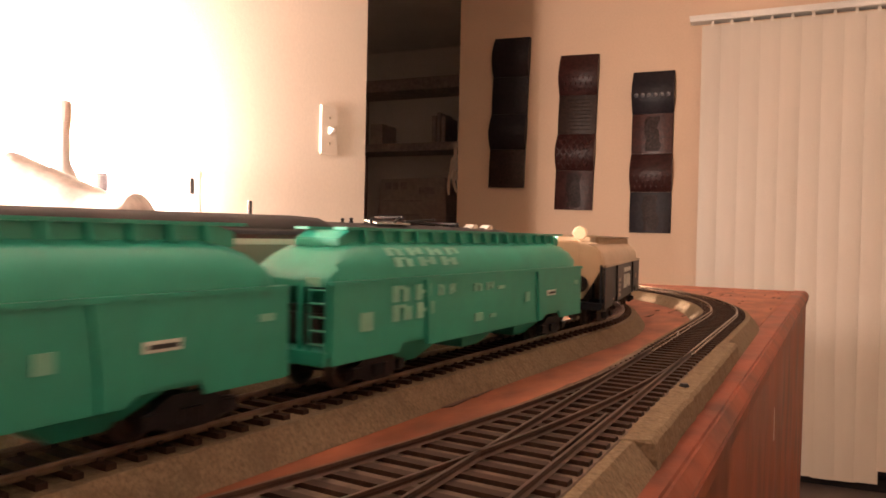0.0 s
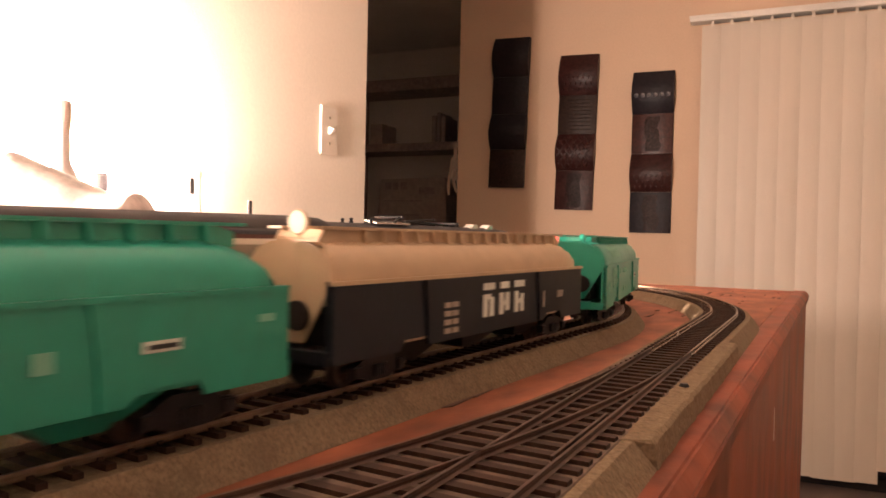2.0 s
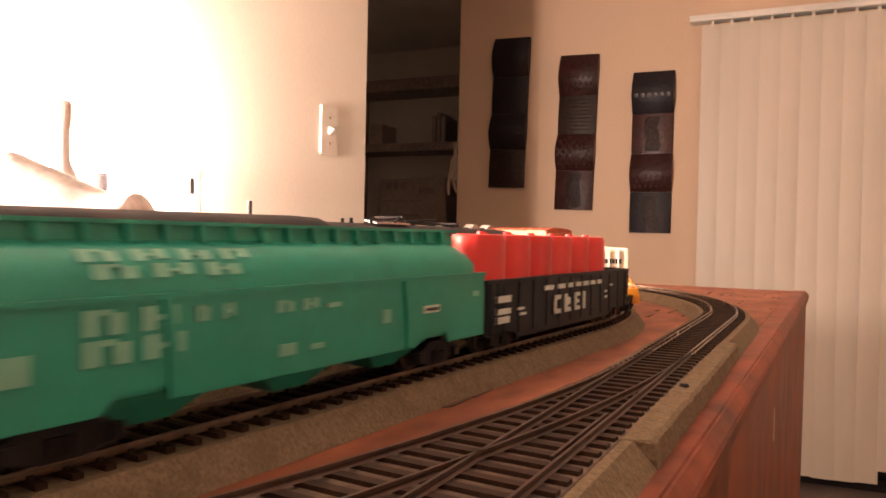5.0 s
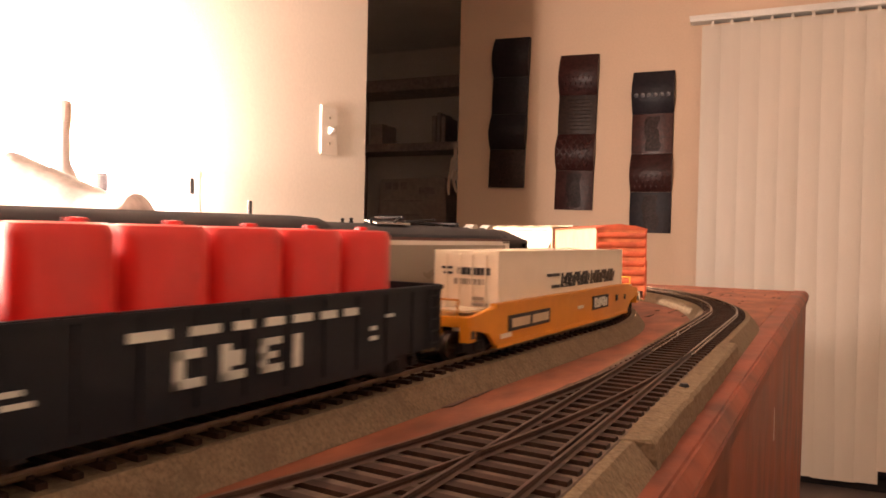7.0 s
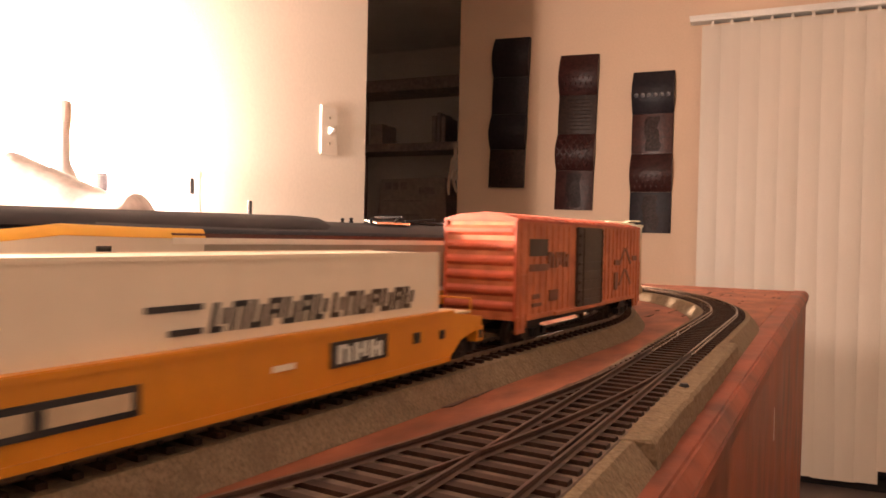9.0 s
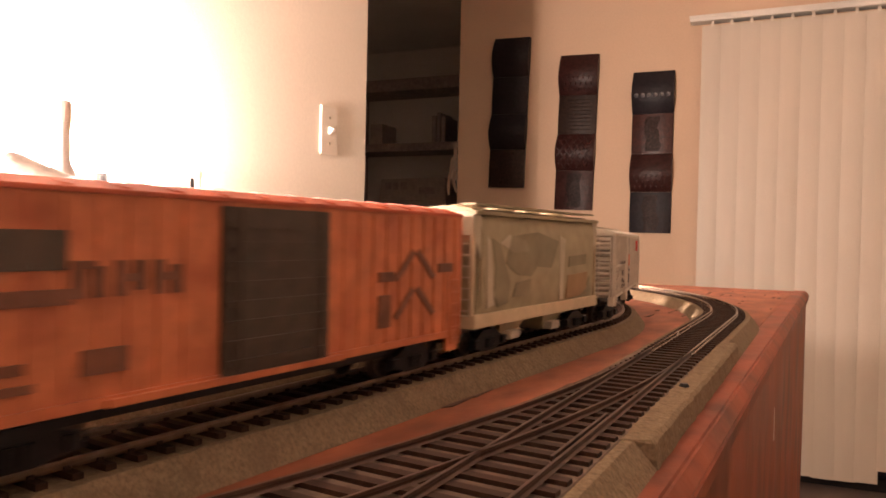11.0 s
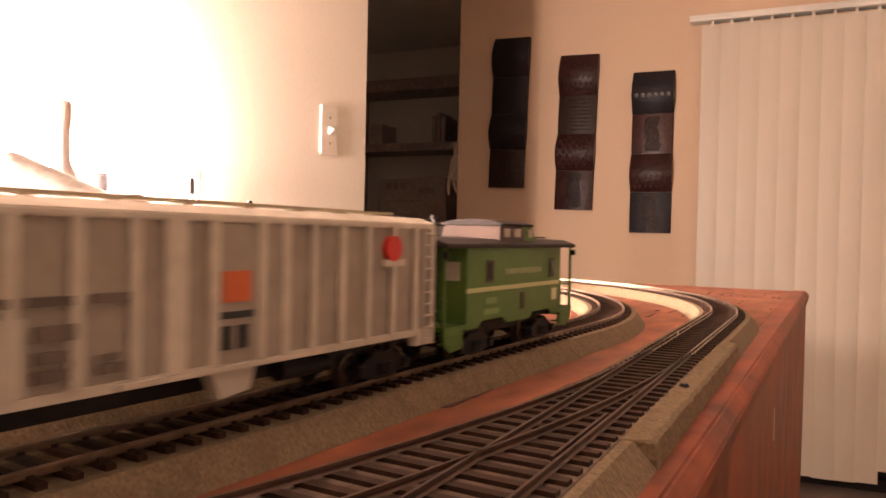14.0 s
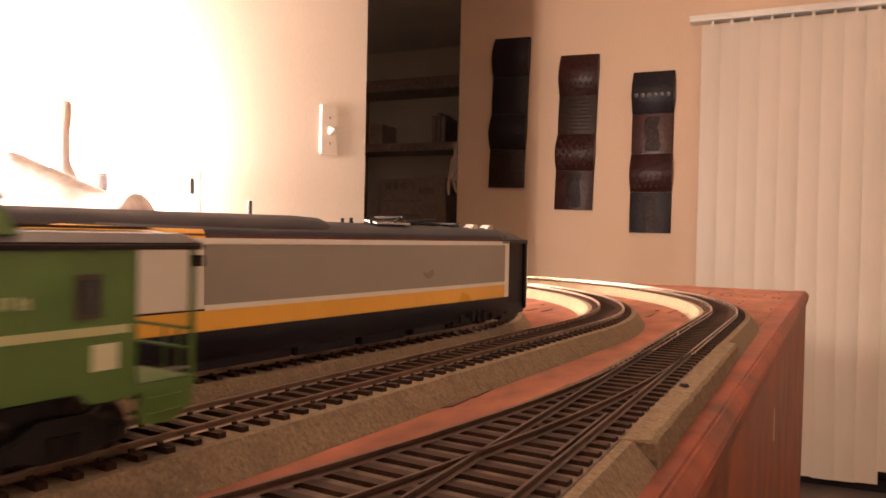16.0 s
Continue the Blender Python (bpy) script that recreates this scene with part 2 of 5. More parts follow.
# ---- the layout table ----
TURN = math.degrees(math.atan2(0.881, 0.473)) - 90
TABLE = pose(0, 0, RAIL - 0.011, 0, 0, TURN)     # axes: x across, y along; top at z = 0
TX0, TX1, TY0, TY1 = -0.835, -0.0316, -1.70, 0.985
table = thing("layout_table", "reddish wooden layout table with solid board sides", "table", TABLE)
bm = bmesh.new()
box(bm, TX0, TX1 - 0.013, TY0, TY1, -0.018, 0)
part("tabletop", bm, M_BOARD, table, "rough red-brown board top", bevel=0.0012)
bm = bmesh.new()
prism(bm, [(TY0, -0.012), (TY1 - 0.0, -0.012), (TY1 - 0.002, -0.16), (TY1 - 0.012, -0.20), (TY1 - 0.055, -0.46), (TY1 - 0.055, -0.62), (TY0, -0.62)], TX1 - 0.012, TX1, axis="x")
part("side_panel", bm, M_FASCIA, table, "varnished red-brown side board", bevel=0.001)
bm = bmesh.new()
prism(bm, [(TX1 - 0.014, -0.012), (TX1 + 0.002, -0.012), (TX1 + 0.003, -0.004), (TX1 - 0.001, 0.0008), (TX1 - 0.014, 0.0008)], TY0, TY1 + 0.001, axis="y")
part("edge_strip", bm, M_FASCIA, table, "rounded worn edge strip", bevel=0.0008)
for x, y in ((TX0 + 0.05, TY0 + 0.05), (TX1 - 0.08, TY0 + 0.05), (TX0 + 0.05, TY1 - 0.12), (TX1 - 0.10, TY1 - 0.14)):
    block("leg", (x - 0.035, x + 0.035, y - 0.035, y + 0.035, -RAIL + 0.011, -0.017), M_FASCIA, table, bevel=0.002)
block("scratch", (TX1, TX1 + 0.0002, 0.4925, 0.4955, -0.064, -0.044), M_TRIM, table, "pale scratch")
rng = random.Random(4)
M_SPLINTER = material("dark_splinter", (0.07, 0.028, 0.014), 0.7)
for i in range(90):                        # splinters and pits of the rough board
    y = rng.uniform(-0.1, 0.95)
    x = rng.uniform(TX1 - 0.20, TX1 - 0.012)
    w, l = rng.uniform(0.0004, 0.0015), rng.uniform(0.002, 0.012)
    bm = bmesh.new()
    prism(bm, [(x - w, y - l), (x + w, y - l * 0.6), (x + w * 0.6, y + l), (x - w, y + l * 0.5)], -0.0002, 0.0004, axis="z")
    part("splinter", bm, M_SPLINTER, table)

# ---- the tracks: a straight, then a turn to the left ----


class Path:
    """A level centre line: straight before s = 0, then arcs (length, radius)."""

    def __init__(self, x, y, angle, arcs):
        self.start, self.angle, self.arcs = Vector((x, y)), angle, arcs

    def at(self, s, off=0.0):
        """Point (off metres to the right) and heading at s."""
        p, a = self.start.copy(), self.angle
        if s < 0:
            p += Vector((math.cos(a), math.sin(a))) * s
        else:
            left = s
            for length, r in self.arcs:
                step = min(left, length)
                n = Vector((-math.sin(a), math.cos(a)))
                c = p + n * r
                a += step / r
                p = c - Vector((-math.sin(a), math.cos(a))) * r
                left -= step
                if left <= 0:
                    break
        return p + Vector((math.sin(a), -math.cos(a))) * off, a


ANG = 1.0242
NORMAL = Vector((-math.sin(ANG), math.cos(ANG)))
MAIN = Path(0.0787, 0.41516, ANG, [(3.0, 0.3347)])
P0 = MAIN.at(-0.080)[0] + NORMAL * 0.0470
SIDING = Path(P0.x, P0.y, ANG - 0.050, [(0.22, 0.235), (3.0, 0.27)])
OUTER = Path(0.1767, 0.4651, 1.0933, [(0.70, 0.3648), (3.0, 0.60)])


class Branch(Path):
    """The turnout's curved leg, leaving the outer track towards the camera."""

    def at(self, s, off=0.0):
        p, a = OUTER.at(s)
        d = max(0.0, -0.185 - s)
        p = p + Vector((-math.sin(a), math.cos(a))) * (d * d / 1.62)
        a2 = a - d / 0.81
        return p + Vector((math.sin(a2), -math.cos(a2))) * off, a2


BRANCH = Branch(0, 0, 0, [])


def sweep(bm, path, s0, s1, profile, step=0.012):
    """Draw a profile of (right, up) pairs along a path."""
    n = max(2, int((s1 - s0) / step))
    rings = []
    for i in range(n + 1):
        s = s0 + (s1 - s0) * i / n
        ring = []
        for off, z in profile:
            p, _ = path.at(s, off)
            ring.append((p.x, p.y, RAIL + z))
        rings.append(ring)
    loft(bm, rings)


def rail_profile(c):
    """Head, web and foot of a small rail, its head's middle at c."""
    return [(c - 0.00036, 0.0), (c + 0.00036, 0.0), (c + 0.00040, -0.0005), (c + 0.00016, -0.0008), (c + 0.00018, -0.0014), (c + 0.0008, -0.0018), (c - 0.0008, -0.0018), (c - 0.00018, -0.0014), (c - 0.00016, -0.0008), (c - 0.00040, -0.0005)]


def bed_profile(c0, c1):
    return [(c0 - 0.0225, -0.0109), (c0 - 0.0165, -0.0031), (c1 + 0.0165, -0.0031), (c1 + 0.0225, -0.0109)]


def tie_mesh(length, name="tie"):
    bm = bmesh.new()
    h, w = length / 2, 0.00125
    loft(bm, [[(-w, y, -0.0038), (w, y, -0.0038), (w * 0.92, y * 0.995, -0.0018), (-w * 0.92, y * 0.995, -0.0018)] for y in (-h, h)])
    for side in (-1, 1):                   # spike heads hold the rail
        for e in (-1, 1):
            y = side * 0.00825 + e * 0.00135
            box(bm, -0.0006, 0.0006, y - 0.0004, y + 0.0004, -0.0019, -0.0011)
    return mesh_from(bm, name, M_TIE)


TIE = tie_mesh(0.0270)


def lay_track(name, label, path, s0, s1, near, far, pitch=0.0073, bed=True, skip=None, rails_from=None, rail_mat=M_RAIL):
    """Roadbed, two rails and the ties: those in the near stretch are pieces, the rest one part."""
    t = tagged(new(name), label, "railway track", "model railway tracks")
    if bed:
        bm = bmesh.new()
        sweep(bm, path, s0, s1, bed_profile(0, 0))
        part("roadbed", bm, M_CORK, t, "grey granular roadbed", smooth=True)
    for side in (-0.00825, 0.00825):
        bm = bmesh.new()
        sweep(bm, path, rails_from or s0, s1, rail_profile(side), 0.008)
        part("rail", bm, rail_mat, t, "tarnished metal rail")
    rest = bmesh.new()
    n = int((s1 - s0) / pitch)
    rng = random.Random(len(name))
    for i in range(n):
        s = s0 + (i + 0.5) * pitch
        if skip and skip[0] < s < skip[1]:
            continue
        p, a = path.at(s)
        m = pose(p.x, p.y, RAIL) @ Matrix.Rotation(a + rng.uniform(-0.015, 0.015), 4, "Z")
        if near < s < far:
            ob = new("tie", TIE)
            ob.parent, ob.matrix_basis = t, m
        else:
            vs = box(rest, -0.00125, 0.00125, -0.0135, 0.0135, -0.0038, -0.0018)
            for v in vs:
                v.co = m @ v.co
    ob = part("tie_rest", rest, M_TIE, t)
    ob["kind"] = "stuff"
    return t


main_track = lay_track("main_track", "curved main track on grey roadbed, rails worn", MAIN, -1.62, 1.62, -0.42, 0.60)
siding_track = lay_track("siding_track", "inner curved track on grey roadbed under the parked power car", SIDING, -1.2, 0.62, -0.38, 0.40)
outer_track = lay_track("outer_track", "outer curved track, lamp shine put into its rail colour", OUTER, -1.2, 1.25, -0.16, 0.75, skip=(-1.3, -0.165), rails_from=-0.170, rail_mat=M_RAIL_BRIGHT)

# turnout in the outer track
turnout = tagged(new("track_turnout"), "black-tied track turnout, its tarnished rails darkened for shade", "railway track", "model railway tracks")
bm = bmesh.new()
n = 70
rings = []
for i in range(n + 1):
    s = -0.75 + 0.60 * i / n
    ring = []
    for path, off, z in ((BRANCH, -0.0185, -0.0104), (BRANCH, -0.0150, -0.0028), (OUTER, 0.0136, -0.0028), (OUTER, 0.0200, -0.0104)):
        p, _ = path.at(s, off)
        ring.append((p.x, p.y, RAIL + z))
    rings.append(ring)
loft(bm, rings)
part("roadbed", bm, material("dusty_underlay", (0.100, 0.066, 0.046), 0.85, vary=0.3, scale=300), turnout, "dusty grey-brown underlay")
for path, side, s1 in ((BRANCH, -0.00825, -0.19), (BRANCH, 0.00825, -0.19), (OUTER, -0.00825, -0.171), (OUTER, 0.00825, -0.171)):
    bm = bmesh.new()
    sweep(bm, path, -0.75, s1, rail_profile(side), 0.008)
    part("rail", bm, M_RAIL_DARK, turnout, "tarnished metal rail")
for path, side, s0, s1 in ((OUTER, 0.0066, -0.345, -0.300),):
    bm = bmesh.new()
    sweep(bm, path, s0, s1, [(o, z) for o, z in rail_profile(side)], 0.006)
    part("guard_rail", bm, M_RAIL_DARK, turnout)
for i in range(72):
    s = -0.168 - i * 0.0074
    left, _ = BRANCH.at(s, -0.0126)
    right, _ = OUTER.at(s, 0.0132)
    if i % 2 == 0 and 0.0 < s + 0.18 < 0.01:
        left = left + (left - right) * 0.5
    mid, d = (left + right) / 2, right - left
    bm = bmesh.new()
    h = d.length / 2
    loft(bm, [[(-0.0016, y, -0.0040), (0.0016, y, -0.0040), (0.0014, y, -0.0018), (-0.0014, y, -0.0018)] for y in (-h, h)])
    ob = part("tie", bm, M_TIE, turnout)
    ob.matrix_basis = pose(mid.x, mid.y, RAIL) @ Matrix.Rotation(math.atan2(d.y, d.x) + math.pi / 2, 4, "Z")
p, a = OUTER.at(-0.190)
for off in (-0.0128, 0.0128):              # joiner clips where the pieces of track meet
    q, _ = OUTER.at(-0.170, off * 0.62)
    bm = bmesh.new()
    box(bm, -0.004, 0.004, -0.0012, 0.0012, -0.0019, -0.0008)
    ob = part("rail_joiner", bm, M_METAL, turnout, bevel=0.0003)
    ob.matrix_basis = pose(q.x, q.y, RAIL) @ Matrix.Rotation(a, 4, "Z")
q, a = OUTER.at(-0.236, 0.0162)
bm = bmesh.new()
lathe(bm, [(0.0017, -0.0060), (0.0017, -0.0026), (0.0012, -0.0018), (0.0001, -0.0018)], 10)
ob = part("switch_knob", bm, M_BLACK, turnout)
ob.matrix_basis = pose(q.x, q.y, RAIL)

# roadbed beside the turnout: a flat-topped length with a broken end, then a sloping shoulder towards the camera
bm = bmesh.new()
rng = random.Random(12)
rings = []
for i in range(37):
    s = -0.314 + 0.205 * i / 36
    w = 0.0217 + rng.uniform(-0.0003, 0.0003)
    top = -0.0028 + rng.uniform(-0.0002, 0.0002)
    rings.append([(*OUTER.at(s + (0.004 if i == 0 else 0) * (o > 0.02), o)[0], RAIL + z) for o, z in ((0.0134, -0.0109), (0.0134, top), (w - 0.0016, top - 0.0002), (w - 0.0004, top - 0.0012), (w + 0.0006, -0.0109))])
loft(bm, rings)
tagged(part("roadbed_strip", bm, M_CORK), "grey granular roadbed strip with a broken end beside the turnout", "roadbed strip")
bm = bmesh.new()
sweep(bm, OUTER, -1.2, -0.14, [(-0.010, -0.0109), (-0.010, -0.0106), (0.0140, -0.0038), (0.0175, -0.0056), (0.0214, -0.0109)])
tagged(part("roadbed_shoulder", bm, M_CORK), "grey granular roadbed shoulder along the turnout", "roadbed strip")

# ---- rolling stock: x along the car, z from the rail tops, the seen side at -y ----
WHEEL_R = 0.0052


def wheel_mesh():
    bm = bmesh.new()
    rod(bm, (0, -0.012, 0), (0, 0.012, 0), 0.0009, 8)
    for side in (-1, 1):
        y = side * 0.0073
        prof = [(0.0008, 0.0), (0.0036, 0.0002), (0.0042, 0.0008), (0.0058, 0.0006), (0.0058, 0.0), (0.0051, -0.0003), (0.0050, -0.0022), (0.0042, -0.0024), (0.0030, -0.0016), (0.0008, -0.0018)]
        lathe(bm, [(r, -side * h) for r, h in prof], 20, (0, y, 0), "y")
    return mesh_from(bm, "wheelset", M_WHEEL, smooth=True)


def frame_mesh():
    """One cast side frame with journal boxes and a spring gap."""
    bm = bmesh.new()
    out = [(-0.0135, 0.0030), (-0.0135, 0.0066), (-0.010, 0.0072), (-0.005, 0.0098), (0.005, 0.0098), (0.010, 0.0072), (0.0135, 0.0066), (0.0135, 0.0030), (0.0095, 0.0032), (0.0048, 0.0016), (-0.0048, 0.0016), (-0.0095, 0.0032)]
    prism(bm, out, -0.0010, 0.0010)
    for x in (-0.0115, 0.0115):
        box(bm, x - 0.0017, x + 0.0017, -0.0022, 0.0012, 0.0036, 0.0066)
    for x in (-0.002, 0, 0.002):
        rod(bm, (x, -0.0016, 0.0030), (x, -0.0016, 0.0066), 0.0009, 8)
    return mesh_from(bm, "side_frame", M_BLACK)


WHEEL, SIDE_FRAME = wheel_mesh(), frame_mesh()


def bolster_mesh():
    bm = bmesh.new()
    box(bm, -0.003, 0.003, -0.0125, 0.0125, 0.0050, 0.0088)
    return mesh_from(bm, "bolster", M_BLACK)


BOLSTER = bolster_mesh()
TRUCKS = {}


def add_trucks(car, b):
    """Two four-wheeled trucks under a car; they swivel on the curve."""
    TRUCKS[car.name] = []
    for x in (-b, b):
        t = new("truck", BOLSTER)
        t.parent, t.location = car, (x, 0, 0)
        for side in (-1, 1):
            f = new("side_frame", SIDE_FRAME)
            f.parent, f.location = t, (0, side * 0.0128, 0)
            f.rotation_euler = (0, 0, 0 if side < 0 else math.pi)
        for ax in (-0.0115, 0.0115):
            w = new("wheelset", WHEEL)
            w.parent, w.location = t, (ax, 0, WHEEL_R)
        TRUCKS[car.name].append((t, x))


def add_couplers(car, half, z=0.0105, reach=0.011):
    for e in (-1, 1):
        bm = bmesh.new()
        box(bm, min(e * (half - 0.012), e * (half + reach - 0.004)), max(e * (half - 0.012), e * (half + reach - 0.004)), -0.0016, 0.0016, z - 0.0012, z + 0.0012)
        prism(bm, [(e * (half + reach - 0.006), -0.0026), (e * (half + reach), -0.0022), (e * (half + reach + 0.001), 0.0006), (e * (half + reach - 0.002), 0.003), (e * (half + reach - 0.006), 0.0026)], z - 0.0022, z + 0.0022, axis="z")
        part("coupler", bm, M_BLACK, car)


def marks(car, mat, rows, y=-0.0178, thick=0.0003, slant=None, name="letter_bar"):
    """Plain bars for lettering, each a part: (x, z, width, height)."""
    for x, z, w, h in rows:
        bm = bmesh.new()
        if slant is None:
            box(bm, x, x + w, y - thick, y + 0.0003, z, z + h)
        else:
            (y0, z0), (y1, z1) = slant
            f0, f1 = (z - z0) / (z1 - z0), (z + h - z0) / (z1 - z0)
            ya, yb = y0 + (y1 - y0) * f0, y0 + (y1 - y0) * f1
            prism(bm, [(ya - thick, z), (yb - thick, z + h), (yb + 0.0006, z + h), (ya + 0.0006, z)], x, x + w, axis="x")
        part(name, bm, mat, car)


def letters(x, z, n, w, h, gap):
    """A row of n broken letter blocks."""
    out = []
    for i in range(n):
        out += [(x + i * (w + gap), z, w * 0.38, h), (x + i * (w + gap) + w * 0.62, z + (h * 0.15 if i % 2 else 0), w * 0.38, h * 0.85), (x + i * (w + gap) + w * 0.3, z + h * (0.40 if i % 3 else 0.78), w * 0.4, h * 0.22)]
    return out


def ladder(car, x, y, z0, z1, mat, rungs=6, along="x", width=0.006):
    bm = bmesh.new()
    for k in (0, 1):
        a = (x + k * width, y) if along == "x" else (x, y + k * width)
        rod(bm, (*a, z0), (*a, z1), 0.00035, 6)
    for i in range(rungs):
        z = z0 + (z1 - z0) * (i + 0.5) / rungs
        b = (x + width, y) if along == "x" else (x, y + width)
        rod(bm, (x, y, z), (*b, z), 0.00032, 6)
    return part("ladder", bm, mat, car)


def covered_hopper(label, upper, lower, letter_mat, style, steep=False):
    """A covered hopper with a rounded body, sloped roof ends and roof walk; its brake end may be steep."""
    car = thing("covered_hopper", label, "model hopper car", Matrix(), "cars of the moving train")
    h = 0.0955
    # lower side plates with a stepped bottom edge
    for side in (-1, 1):
        bm = bmesh.new()
        out = [(-h, 0.0095), (-h, 0.0325), (h, 0.0325), (h, 0.0095), (h - 0.026, 0.0095), (h - 0.028, 0.0130), (h - 0.042, 0.0130), (h - 0.046, 0.0100), (-h + 0.052, 0.0100), (-h + 0.049, 0.0130), (-h + 0.036, 0.0130), (-h + 0.033, 0.0095)]
        prism(bm, out, side * 0.0168, side * 0.0176)
        part("side_plate", bm, lower, car, bevel=0.0002)
    # the rounded body, domed at both ends and open underneath them
    half_section = ((-0.0166, 0.012), (-0.0170, 0.0330), (-0.0167, 0.0362), (-0.0152, 0.0395), (-0.0124, 0.0425), (-0.0085, 0.0443), (-0.0040, 0.0450))
    whole = half_section + tuple((-y, z) for y, z in reversed(half_section))
    steps = ((0.0025, 0.86, 0.0340, 0.0310), (0.0050, 0.92, 0.0375, 0.0300), (0.0095, 0.965, 0.0408, 0.0265), (0.0150, 0.99, 0.0432, 0.0225), (0.0210, 1.0, 0.0446, 0.0180), (0.0300, 1.0, 0.06, 0.0120))
    blunt = ((0.0012, 0.955, 0.0395, 0.0300), (0.0022, 0.985, 0.0425, 0.0290), (0.0045, 1.0, 0.0442, 0.0265), (0.0150, 1.0, 0.06, 0.0225), (0.0210, 1.0, 0.06, 0.0180), (0.0300, 1.0, 0.06, 0.0120))
    stations = [(-h + d, k, top, low) for d, k, top, low in (blunt if steep else steps)] + [(h - d, k, top, low) for d, k, top, low in reversed(steps)]
    bm = bmesh.new()
    loft(bm, [[(x, y * k, max(min(z, top), low)) for y, z in whole] for x, k, top, low in stations])
    part("roof", bm, upper, car, smooth=True)
    bm = bmesh.new()
    for side in (-1, 1):
        box(bm, -h, h, side * 0.0182 if side < 0 else 0.0166, -0.0166 if side < 0 else 0.0182, 0.0318, 0.0330)
    part("eave_rail", bm, upper, car)
    # end sills and the dark pockets under the slope sheets
    for e in (-1, 1):
        bm = bmesh.new()
        box(bm, min(e * h, e * (h + 0.0022)), max(e * h, e * (h + 0.0022)), -0.0165, 0.0165, 0.0095, 0.0135)
        part("end_sill", bm, lower, car, bevel=0.0002)
        block("end_deck", (min(e * (h - 0.030), e * h), max(e * (h - 0.030), e * h), -0.0165, 0.0165, 0.0118, 0.0132), lower, car)
        bm = bmesh.new()
        rod(bm, (e * (h - 0.0015), 0.007, 0.0225), (e * (h - 0.0005), 0.007, 0.0225), 0.0032, 14)
        rod(bm, (e * (h - 0.0015), 0.007, 0.0130), (e * (h - 0.0015), 0.007, 0.0225), 0.0006, 6)
        part("brake_wheel", bm, M_BLACK, car)
        for y in ((-0.0160, 0.0150) if steep and e < 0 else (-0.0160, -0.006, 0.0150)):
            bm = bmesh.new()
            box(bm, min(e * (h - 0.0012), e * h), max(e * (h - 0.0012), e * h), y, y + 0.0011, 0.0130, 0.0330)
            part("end_post", bm, lower, car)
        bm = bmesh.new()
        box(bm, -0.006 + e * (h - 0.012), 0.006 + e * (h - 0.012), -0.010, 0.010, 0.0125, 0.0250)
        part("air_reservoir", bm, M_BLACK, car, bevel=0.002)
        if not (steep and e < 0):
            ladder(car, e * (h + 0.0012), -0.0165, 0.0135, 0.0325, lower, 5, "y", 0.006)
    # raised hatch trough with its walk and side braces
    bm = bmesh.new()
    loft(bm, [[(x, y, z) for y, z in ((-0.0090, 0.0425), (-0.0088, top), (0.0088, top), (0.0090, 0.0425))] for x, top in ((-h + (0.004 if steep else 0.013), 0.0450), (-h + (0.006 if steep else 0.019), 0.0476), (h - 0.015, 0.0476), (h - 0.010, 0.0462))])
    part("hatch_trough", bm, upper, car, bevel=0.0003)
    bm = bmesh.new()
    for side in (-1, 1):
        box(bm, -h + (0.003 if steep else 0.015), h - 0.008, side * 0.0078 - 0.0026, side * 0.0078 + 0.0026, 0.0477, 0.0485)
    part("roof_walk", bm, upper, car)
    for i in range(16):
        x = -h + 0.024 + i * (2 * h - 0.044) / 15
        bm = bmesh.new()
        loft(bm, [[(x + o, y, z) for y, z in ((-0.0104, 0.0478), (-0.0088, 0.0478), (-0.0088, 0.0446), (-0.0112, 0.0434))] for o in (-0.0006, 0.0006)])
        part("walk_brace", bm, upper, car)
    for i in range(3):
        x = (-0.045, 0.0, 0.045)[i]
        bm = bmesh.new()
        loft(bm, [[(x - 0.017, -0.014, 0.0115), (x + 0.017, -0.014, 0.0115), (x + 0.017, 0.014, 0.0115), (x - 0.017, 0.014, 0.0115)], [(x - 0.006, -0.008, 0.0036), (x + 0.006, -0.008, 0.0036), (x + 0.006, 0.008, 0.0036), (x - 0.006, 0.008, 0.0036)]])
        part("hopper_bay", bm, M_BLACK if style != "green" else lower, car)
    # vertical posts near the ends, pressed arches
    for x in (-h + 0.0495, h - 0.0515):
        bm = bmesh.new()
        loft(bm, [[(x - 0.0012 - 0.002 * t * t, -0.0176, z), (x + 0.0012 - 0.002 * t * t, -0.0176, z), (x + 0.0012 - 0.002 * t * t, -0.0186, z), (x - 0.0012 - 0.002 * t * t, -0.0186, z)] for t, z in ((0, 0.0105), (0.3, 0.018), (0.7, 0.025), (1, 0.0318))])
        part("side_post", bm, lower, car)
    slope, upslope = ((-0.0167, 0.0362), (-0.0152, 0.0395)), ((-0.0152, 0.0395), (-0.0124, 0.0425))
    if style == "green":
        marks(car, letter_mat, letters(-0.0670, 0.0255, 2, 0.0090, 0.0050, 0.0040) + letters(-0.0670, 0.0195, 2, 0.0105, 0.0050, 0.0030))
        marks(car, letter_mat, letters(-0.040, 0.0262, 2, 0.0035, 0.0036, 0.0040) + letters(-0.015, 0.0262, 2, 0.0060, 0.0030, 0.0035) + [(0.004, 0.0262, 0.006, 0.0012)] + [(-0.014, 0.0150, 0.006, 0.0030), (-0.002, 0.0155, 0.005, 0.0014), (0.030, 0.0195, 0.004, 0.0040), (-0.083, 0.0180, 0.006, 0.0054)])
        marks(car, letter_mat, letters(-0.066, 0.0399, 4, 0.0085, 0.0024, 0.0035), slant=upslope, thick=0.0005)
